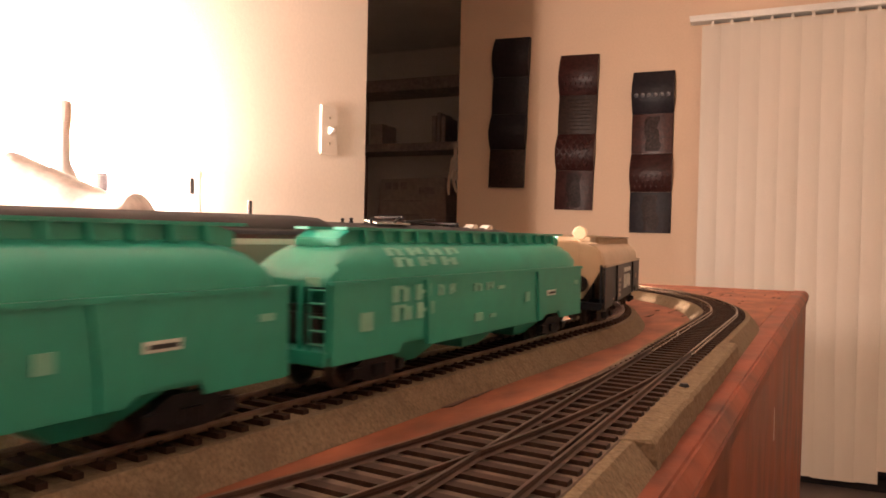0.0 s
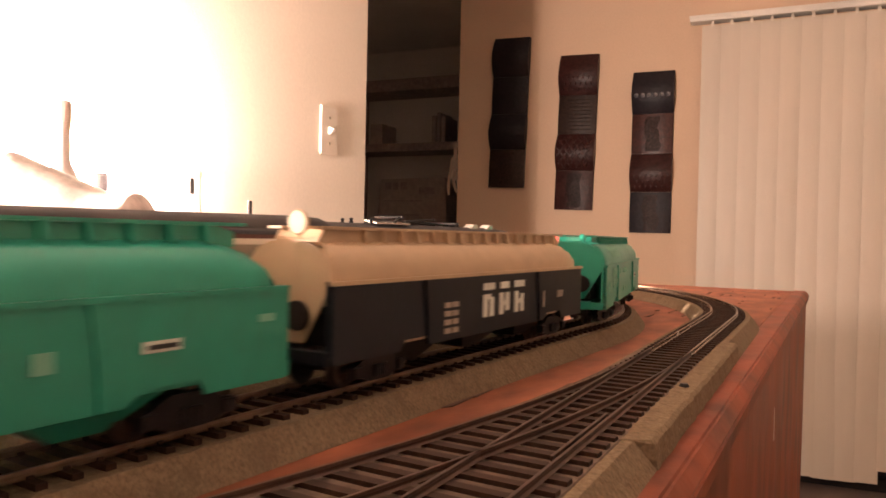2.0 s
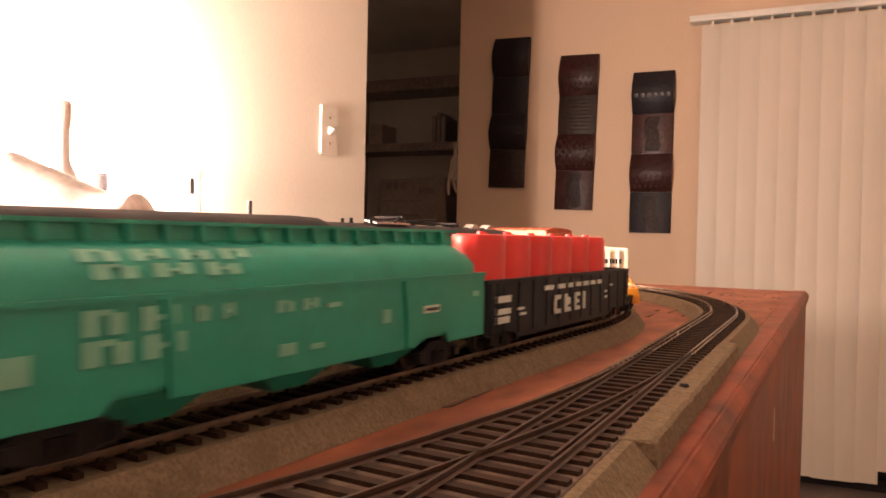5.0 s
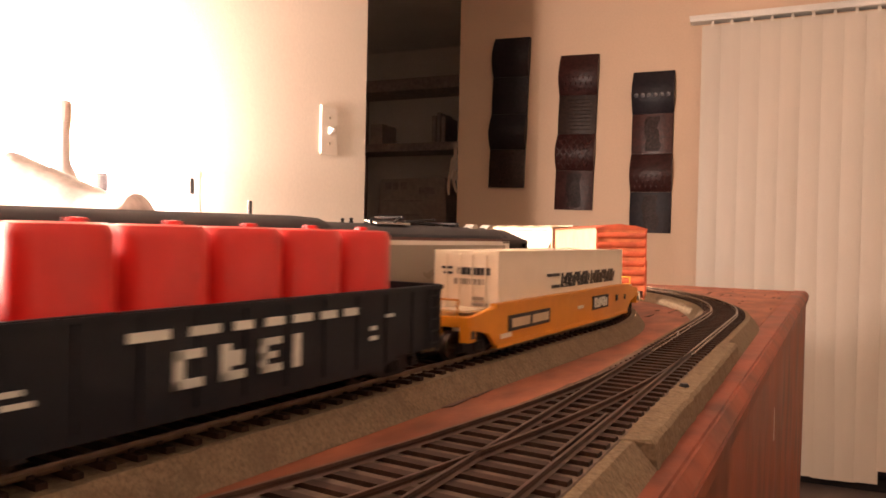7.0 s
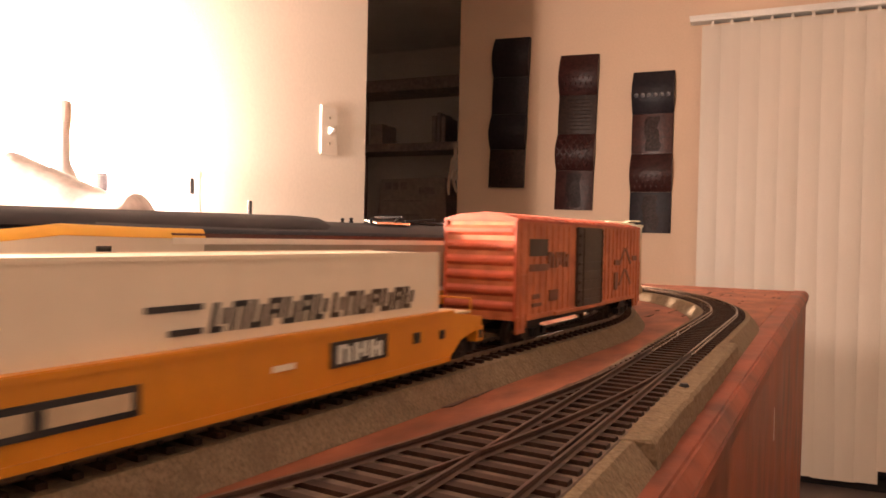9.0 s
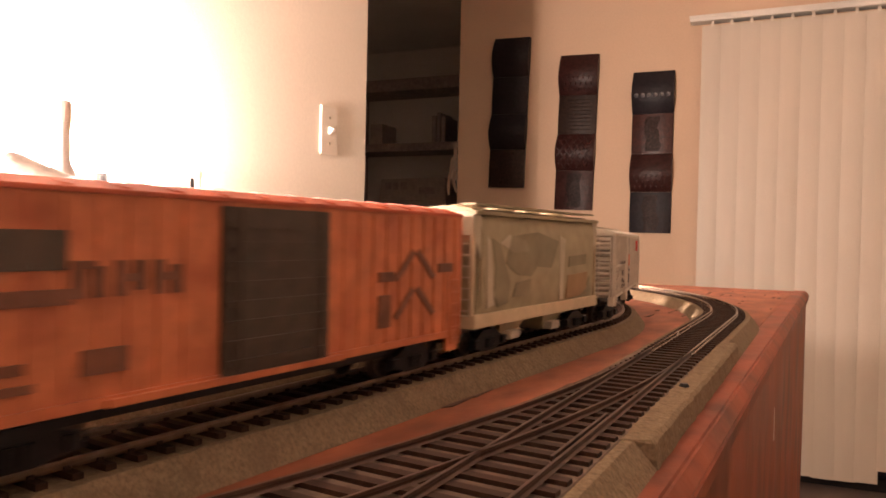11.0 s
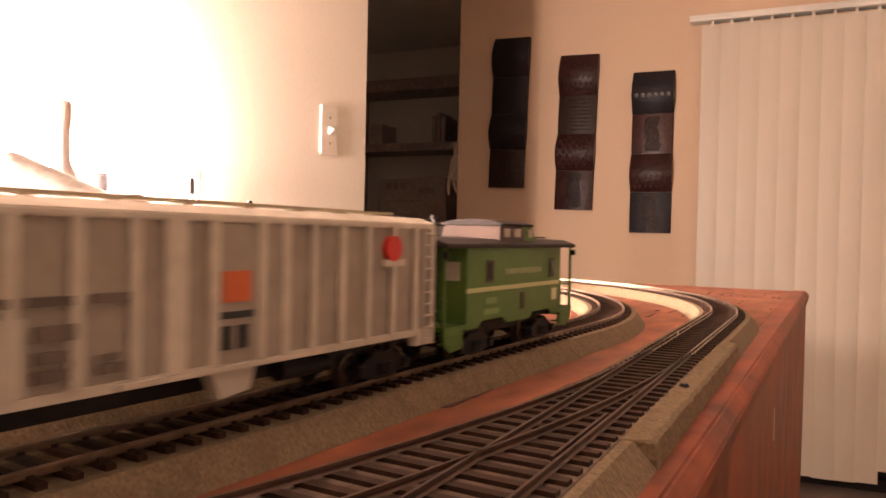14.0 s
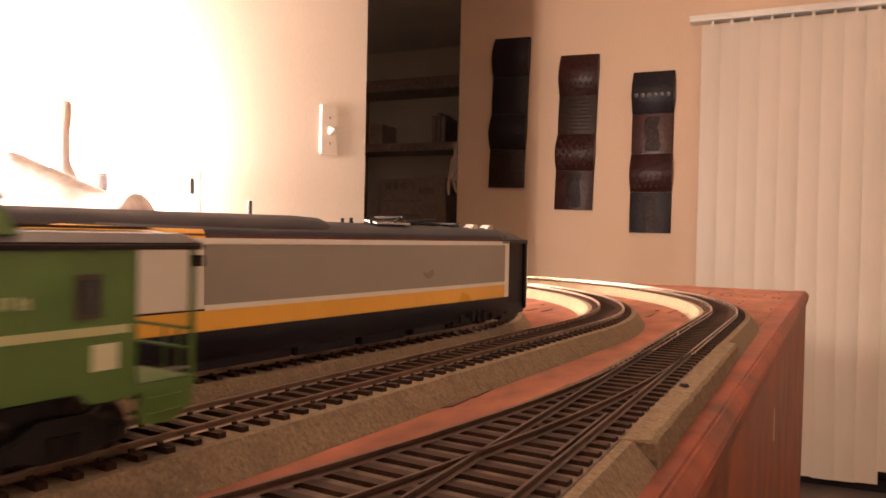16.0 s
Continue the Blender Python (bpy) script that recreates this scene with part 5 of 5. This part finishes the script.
for k in (1,):
    ob = TRAIN[k][0]
    TRUCKS[ob.name] = [(c, -0.0685 if i == 0 else 0.0685) for i, c in enumerate(c for c in ob.children if c.name.startswith("truck"))]
    for t, x in TRUCKS[ob.name]:
        t.location = (x, 0, 0)
car, load = gondola()
couple(car, [load], 0.4610, 0.0650)
car, load = well_car()
couple(car, [load], 0.6830, 0.0995)
couple(boxcar(), [], 0.9140, 0.0655)
couple(dusty_hopper(), [], 1.0800, 0.0465)
couple(ribbed_boxcar(), [], 1.2440, 0.0660)
couple(caboose(), [], 1.4010, 0.0310)


def run(t):
    """How far the train has rolled at t seconds."""
    if t < 6.5:
        return 0.1043 * t
    if t < 11.5:
        return 0.678 + 0.1043 * (t - 6.5) + 0.00117 * (t - 6.5) ** 2
    return 1.22875 + 0.116 * (t - 11.5) - 0.0035 * max(0.0, t - 14.7) ** 2


def car_pose(s, b):
    f, _ = MAIN.at(s + b)
    r, _ = MAIN.at(s - b)
    d, c = f - r, (f + r) / 2
    return pose(c.x, c.y, RAIL) @ Matrix.Rotation(math.atan2(d.y, d.x), 4, "Z"), math.atan2(d.y, d.x)

# ---- things of the room ----


def in_room(a, b, z, turn=0.0):
    return ROOM @ pose(a, b, z, 0, 0, turn)


# vertical blind before the sliding door
BLIND_B = FAR - 0.070
blind = thing("vertical_blind", "cream vertical blind with closed vanes over a sliding door", "window blind", in_room(0, BLIND_B, 0))
bm = bmesh.new()
box(bm, -0.358, 2.30, -0.030, 0.040, 2.050, 2.072)
part("headrail", bm, M_TRIM, blind, "white headrail", bevel=0.003)
block("valance_lip", (-0.360, 2.302, -0.034, -0.029, 2.064, 2.076), M_TRIM, blind)
rng = random.Random(9)
for i in range(31):
    a = -0.262 + i * 0.0815
    turn = radians(rng.uniform(0.4, 2.2) if i % 4 else 4)
    low = 0.046 + rng.uniform(0, 0.016)
    if i == 9:
        low = 0.115
    bm = bmesh.new()
    rings = []
    for z in (low, low + 0.05, 0.7, 1.4, 2.034):
        ring = []
        for side in (0, 1):
            ks = range(9) if side == 0 else reversed(range(9))
            for k in ks:
                u = (k / 8 - 0.5)
                x, y = u * 0.089, -0.0035 * (1 - 4 * u * u) + side * 0.0011
                x, y = x * math.cos(turn) - y * math.sin(turn), x * math.sin(turn) + y * math.cos(turn)
                y += 0.004 * math.sin(z * 2.1 + i) * (2.02 - z) / 2
                ring.append((a + x, y, z))
        rings.append(ring)
    loft(bm, rings)
    part("vane", bm, M_VANE, blind, smooth=True)
    bm = bmesh.new()
    box(bm, a - 0.006, a + 0.006, -0.004, 0.004, 2.030, 2.051)
    part("vane_clip", bm, M_PLATE, blind)

door = tagged(new("door_1"), "dark sliding glass door behind the blind", "sliding door", kind="structure")
door.matrix_basis = in_room(0, FAR + 0.04, 0)
for a0, a1, z0, z1 in ((-0.30, -0.24, 0, 2.03), (1.54, 1.60, 0, 2.03), (-0.24, 1.54, 1.97, 2.03), (-0.24, 1.54, 0.0, 0.06), (0.61, 0.69, 0.06, 1.97)):
    block("door_frame", (a0, a1, -0.02, 0.03, z0, z1), M_BLACK, door, bevel=0.002)
for a0, a1 in ((-0.24, 0.61), (0.69, 1.54)):
    pane = block("pane", (a0, a1, 0.0, 0.006, 0.06, 1.97), M_GLASS, door)
block("door_handle", (0.575, 0.60, -0.045, -0.018, 0.95, 1.15), M_METAL, door, bevel=0.004)

# three carved hangings, stepped down along the wall
M_RUSSET = material("carved_wood_russet", (0.045, 0.011, 0.009), 0.40, vary=0.5, scale=50, bump=0.003, bump_scale=60, dirt=(0.028, 0.008, 0.008), dirt_scale=16)
M_UMBER = material("carved_wood_umber", (0.028, 0.014, 0.010), 0.5, spec=0.3, vary=0.5, scale=60, bump=0.003, bump_scale=70, dirt=(0.022, 0.012, 0.010), dirt_scale=18)

M_RUBBED = material("rubbed_wood", (0.022, 0.011, 0.010), 0.55, spec=0.25, vary=0.7, scale=90, bump=0.004, bump_scale=80, dirt=(0.020, 0.009, 0.009), dirt_scale=30)


def hanging(a, z_low, lean, mats, reliefs, label):
    """Four panels, flat and bulging in turn; reliefs name the carving of each, from below."""
    t = thing("wall_hanging", label, "wall hanging", in_room(a, FAR - 0.001, z_low) @ pose(0, 0, 0, 0, lean, 0), "carved hangings on the wall")
    w, hgt = 0.095, 0.765
    edges = [0.0, 0.195, 0.375, 0.565, hgt]
    for k in range(4):
        z0, z1 = edges[k], edges[k + 1]
        zh = z1 - z0
        bulge = 0.034 if k in (1, 3) else 0.004
        front = lambda f: -0.016 - bulge * math.sin(math.pi * f)
        bm = bmesh.new()
        rings = []
        for j in range(13):
            f = j / 12
            z = z0 + zh * f + (0.0015 if j == 0 else 0)
            y = front(f)
            xw = w + 0.002 * math.sin(math.pi * f) * (k in (1, 3))
            rings.append([(-xw, 0.0, z), (-xw, y + 0.003, z), (-xw + 0.004, y, z), (xw - 0.004, y, z), (xw, y + 0.003, z), (xw, 0.0, z)])
        loft(bm, rings)
        part("panel", bm, mats[k], t, smooth=True)
        kind = reliefs[k]
        if kind == "lattice":              # crossing raised straps
            for d in (-1, 1):
                for n in range(-4, 9):
                    bm = bmesh.new()
                    rings = []
                    for q in range(9):
                        f = 0.06 + 0.88 * q / 8
                        x = (n - 2) * 0.034 + d * (f - 0.5) * 0.13
                        if abs(x) < w - 0.008:
                            y = front(f) - 0.001 - 0.003 * ((q + n + (d > 0)) % 2)
                            rings.append([(x - 0.007, y + 0.004, z0 + zh * f), (x - 0.003, y - 0.003, z0 + zh * f), (x + 0.003, y - 0.003, z0 + zh * f), (x + 0.007, y + 0.004, z0 + zh * f)])
                    if len(rings) > 1:
                        loft(bm, rings)
                        part("lattice_strap", bm, M_RUSSET, t, smooth=True)
                    else:
                        bm.free()
        elif kind == "studs":
            for c in range(6):
                bm = bmesh.new()
                lathe(bm, [(0.0115, 0.002), (0.009, -0.004), (0.0001, -0.008)], 10, (-w + 0.022 + c * 0.029, front(0.42), z0 + zh * 0.42), "y")
                part("stud", bm, M_STUD, t)
        elif kind == "flutes":             # fine lying grooves
            for c in range(9):
                bm = bmesh.new()
                f = 0.12 + 0.095 * c
                loft(bm, [[(x, front(f) + 0.003, z0 + zh * f - 0.006), (x, front(f) - 0.0015, z0 + zh * f), (x, front(f) + 0.003, z0 + zh * f + 0.006)] for x in (-w * 0.45, w * 0.75)])
                part("flute", bm, mats[k], t, smooth=True)
        elif kind == "worn":               # a rubbed, uneven upright figure
            bm = bmesh.new()
            rings = []
            for q in range(15):
                f = 0.07 + 0.86 * q / 14
                ring = []
                for c in range(9):
                    g = c / 8 - 0.5
                    half = 0.040 + 0.010 * noise.noise(Vector((q * 0.6, a * 7, k)))
                    lift = 0.006 * (1 - 4 * g * g) * (0.45 + 0.9 * abs(noise.noise(Vector((q * 0.55, c * 0.8, k + a * 5)))))
                    ring.append((2 * g * half + 0.006 * math.sin(q * 0.5), front(f) + 0.001 - lift, z0 + zh * f))
                ring += [(ring[-1][0], front(f) + 0.006, z0 + zh * f), (ring[0][0], front(f) + 0.006, z0 + zh * f)]
                rings.append(ring)
            loft(bm, rings)
            part("carved_figure", bm, M_RUBBED, t, "rubbed paler carving", smooth=True)
        elif kind == "scales":             # rows of small raised scales over the lower half
            for row in range(3):
                for c in range(7):
                    f = 0.16 + 0.13 * row
                    x = -w + 0.022 + c * 0.0255 + (0.012 if row % 2 else 0)
                    if x > w - 0.012:
                        continue
                    bm = bmesh.new()
                    z, y = z0 + zh * f, front(f)
                    loft(bm, [[(x - 0.012, y + 0.003, z + 0.012), (x, y + 0.003, z - 0.014), (x + 0.012, y + 0.003, z + 0.012)], [(x - 0.006, y - 0.001, z + 0.004), (x, y - 0.002, z - 0.006), (x + 0.006, y - 0.001, z + 0.004)]])
                    part("scale", bm, mats[k], t)
    return t


hanging(-1.250, RAIL + 0.304, 1.5, (M_UMBER, M_CARVED2, M_CARVED2, M_CARVED2), ("worn", "", "", ""), "dark carved wooden wall hanging, its panels bulging in turn")
hanging(-0.897, RAIL + 0.190, 1.4, (M_CARVED, M_CARVED, M_UMBER, M_CARVED), ("worn", "lattice", "flutes", "scales"), "dark carved wooden wall hanging with a woven lattice panel")
hanging(-0.526, RAIL + 0.082, 0.3, (M_CARVED2, M_CARVED, M_RUSSET, M_CARVED2), ("worn", "scales", "worn", "studs"), "dark carved wooden wall hanging with a row of pale studs")

# light switch
switch = thing("light_switch", "cream toggle light switch on the lit wall", "light switch", in_room(-0.957, 1.468, RAIL + 0.289))
bm = bmesh.new()
box(bm, 0.0, 0.006, -0.035, 0.035, -0.057, 0.057)
part("cover_plate", bm, M_PLATE, switch, bevel=0.002)
bm = bmesh.new()
prism(bm, [(0.005, -0.010), (0.018, -0.001), (0.020, 0.003), (0.005, 0.010)], -0.005, 0.005)
part("toggle", bm, M_TRIM, switch, "white toggle", bevel=0.001)
for z in (-0.030, 0.030):
    bm = bmesh.new()
    rod(bm, (0.005, 0, z), (0.0068, 0, z), 0.003, 10)
    part("screw", bm, M_METAL, switch)

# dim shelf in the hall
shelf = thing("storage_shelf", "wooden shelf unit in the unlit hall, its colour lifted for glare", "shelf", in_room(-2.42, 4.985, 0))
for z, t in ((2.09, 0.085), (1.66, 0.055), (1.06, 0.04), (0.55, 0.04), (0.06, 0.04)):
    block("shelf_board", (-0.45, 0.48, -0.32, 0.0, z, z + t), M_HALLSHELF, shelf, bevel=0.003)
for x in (-0.48, 0.48):
    block("upright", (x, x + 0.03, -0.33, 0.0, 0.0, 2.20), M_HALLSHELF, shelf, bevel=0.003)
carton = thing("carton", "printed carton on the hall shelf, its colour lifted for glare", "carton", in_room(-2.34, 4.80, 1.10, 4))
bm = bmesh.new()
loft(bm, [[(-0.27, -0.14, 0), (0.27, -0.14, 0), (0.27, 0.12, 0), (-0.27, 0.12, 0)], [(-0.235, -0.14, 0.36), (0.25, -0.14, 0.37), (0.25, 0.12, 0.37), (-0.235, 0.12, 0.36)]])
part("carton_body", bm, M_BOX, carton, bevel=0.004)
for x, z, w, h in ((-0.20, 0.285, 0.045, 0.05), (-0.14, 0.285, 0.04, 0.05), (-0.08, 0.285, 0.05, 0.055), (-0.21, 0.20, 0.30, 0.008), (-0.22, 0.10, 0.28, 0.008), (0.06, 0.25, 0.12, 0.05)):
    block("print_bar", (x, x + w, -0.143, -0.139, z, z + h), M_HALLSHELF, carton)
for i, (x, z, h, w) in enumerate(((0.20, 1.74, 0.20, 0.03), (0.24, 1.74, 0.22, 0.025), (0.275, 1.74, 0.19, 0.03), (-0.30, 1.74, 0.16, 0.10))):
    ob = tagged(block("book", (x, x + w, -0.24, -0.02, 0, h), M_BOX, bevel=0.002), "dark book standing on the hall shelf", "book", "books on the hall shelf")
    ob.matrix_basis = in_room(-2.42, 4.985, z - 0.025)

# the lit lamps: bare bulbs on goosenecks clamped to the table's edge


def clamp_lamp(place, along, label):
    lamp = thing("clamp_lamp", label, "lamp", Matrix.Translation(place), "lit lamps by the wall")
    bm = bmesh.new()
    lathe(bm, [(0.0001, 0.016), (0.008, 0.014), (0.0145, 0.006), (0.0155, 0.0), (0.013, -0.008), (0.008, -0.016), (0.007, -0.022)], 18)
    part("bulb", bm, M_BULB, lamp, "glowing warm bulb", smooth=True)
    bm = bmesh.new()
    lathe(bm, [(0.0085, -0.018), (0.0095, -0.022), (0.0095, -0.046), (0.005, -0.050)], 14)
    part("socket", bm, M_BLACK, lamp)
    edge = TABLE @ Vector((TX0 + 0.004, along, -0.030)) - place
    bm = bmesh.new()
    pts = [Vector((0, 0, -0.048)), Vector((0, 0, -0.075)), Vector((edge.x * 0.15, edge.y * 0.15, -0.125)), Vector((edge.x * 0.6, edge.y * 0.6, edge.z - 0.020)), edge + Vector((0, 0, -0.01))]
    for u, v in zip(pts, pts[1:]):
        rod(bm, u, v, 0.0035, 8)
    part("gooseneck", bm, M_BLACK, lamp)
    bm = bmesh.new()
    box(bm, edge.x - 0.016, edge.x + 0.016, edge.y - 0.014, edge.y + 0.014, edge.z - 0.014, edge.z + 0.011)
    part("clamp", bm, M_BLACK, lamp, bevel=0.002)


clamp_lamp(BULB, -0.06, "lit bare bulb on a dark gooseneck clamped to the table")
clamp_lamp(BULB_FAR, 0.727, "lit bare bulb on a dark gooseneck behind the parked power car")

# cloth heap and slim things standing on the table behind the parked power car
TOP = RAIL - 0.011
bm = bmesh.new()
rings = []
N = 26
for i in range(N + 1):
    f = i / N
    x = -0.445 + 0.209 * f
    h = 0.118 * min(1, f * 9) if f < 0.36 else 0.124 - 0.035 * (f - 0.36) / 0.40 if f < 0.76 else 0.089 if f < 0.90 else 0.089 - 0.055 * (f - 0.90) / 0.10
    h = max(0.012, h)
    ring = []
    for k in range(12):
        g = math.pi * k / 11
        wob = 1 + 0.10 * noise.noise(Vector((x * 40, k * 0.7, 3.0)))
        ring.append((x, 0.625 - math.cos(g) * 0.052 * wob, TOP + h * (math.sin(g) ** 0.6) * (0.94 + 0.06 * wob)))
    rings.append(ring)
loft(bm, rings)
tagged(part("cloth_mound", bm, M_HEAP, smooth=True), "heaped cloth bundle on the table, backlit, painted pale for glare", "cloth bundle")
bottle = thing("bottle", "tall bottle standing behind the heaped cloth, painted pale for glare", "bottle", pose(-0.362, 0.695, TOP))
bm = bmesh.new()
lathe(bm, [(0.018, 0.0), (0.0195, 0.003), (0.0195, 0.085), (0.015, 0.105), (0.0078, 0.122), (0.0075, 0.160)], 20)
part("bottle_body", bm, M_BOTTLE, bottle, smooth=True)
bm = bmesh.new()
lathe(bm, [(0.0086, 0.158), (0.0086, 0.176), (0.007, 0.178), (0.0001, 0.178)], 16)
part("bottle_cap", bm, M_BOTTLE, bottle)


def pen(x, y, height, r, cap, body_mat, name, label):
    t = thing(name, label, name.replace("_", " "), pose(x, y, TOP), "slim things standing on the table")
    bm = bmesh.new()
    lathe(bm, [(r * 0.8, 0), (r, 0.004), (r * 0.95, height * 0.5), (r * 0.7, height - cap)], 12)
    part("barrel", bm, body_mat, t, smooth=True)
    bm = bmesh.new()
    lathe(bm, [(r * 1.15, height - cap), (r * 1.15, height - 0.002), (r * 0.9, height), (0.0001, height)], 12)
    part("cap", bm, M_BLACK, t, "dark cap")


pen(-0.3640, 1.06, 0.134, 0.0030, 0.023, M_TRIM, "marker_pen", "white marker pen with a dark cap standing upright")
pen(-0.2800, 1.06, 0.103, 0.0030, 0.020, M_TRIM, "marker_pen", "short white marker pen with a dark cap standing upright")
glue = thing("glue_bottle", "white squeeze bottle with a slim nozzle", "glue bottle", pose(-0.3530, 1.055, TOP), "slim things standing on the table")
bm = bmesh.new()
lathe(bm, [(0.0075, 0), (0.008, 0.004), (0.0078, 0.075), (0.0050, 0.092), (0.0036, 0.110), (0.0034, 0.135)], 14)
part("glue_body", bm, M_TRIM, glue, smooth=True)
bm = bmesh.new()
lathe(bm, [(0.0042, 0.134), (0.0060, 0.140), (0.0060, 0.144), (0.0001, 0.145)], 12)
part("nozzle_cap", bm, M_PLATE, glue)

M_PAPER = material("aged_paper", (0.40, 0.31, 0.25), 0.8, vary=0.2, scale=60)

# papers hung at the free edge of the picture wall
for i, (da, z, l, lean) in enumerate(((0.000, 0.545, 0.17, 0.05), (-0.012, 0.470, 0.20, -0.06), (0.004, 0.400, 0.12, 0.10))):
    bm = bmesh.new()
    rings = []
    for k in range(7):
        f = k / 6
        x, y = lean * l * f + 0.006 * math.sin(f * 5 + i), -0.006 * math.sin(f * math.pi)
        w = 0.013 * (1 - 0.5 * f)
        rings.append([(x - w, y, -f * l), (x + w, y - 0.002, -f * l), (x + w, y - 0.0013, -f * l), (x - w, y + 0.0007, -f * l)])
    loft(bm, rings)
    ob = tagged(part("paper_strip", bm, M_PAPER, smooth=True), "narrow pale paper strip hanging at the wall's edge", "paper strip", "papers at the wall's edge")
    ob.matrix_basis = in_room(-1.545 + da, FAR - 0.004 * (i + 1), RAIL + z)


# ---- keyed movement ----
TIMES = [i * 0.25 for i in range(65)]


def motions():
    for car, riders, centre, b in TRAIN:
        rows, swivel = [], [[], []]
        for t in TIMES:
            m, heading = car_pose(centre - run(t), b)
            rows.append((t, m))
            for k, x in ((0, -b), (1, b)):
                _, a = MAIN.at(centre - run(t) + x)
                turn = (a - heading + math.pi) % (2 * math.pi) - math.pi
                swivel[k].append((t, pose(x, 0, 0) @ Matrix.Rotation(turn, 4, "Z")))
        walk(car, rows)
        for rider in riders:
            walk(rider, rows)
        for k, (truck, x) in enumerate(TRUCKS[car.name]):
            walk(truck, swivel[0 if x < 0 else 1])


motions()
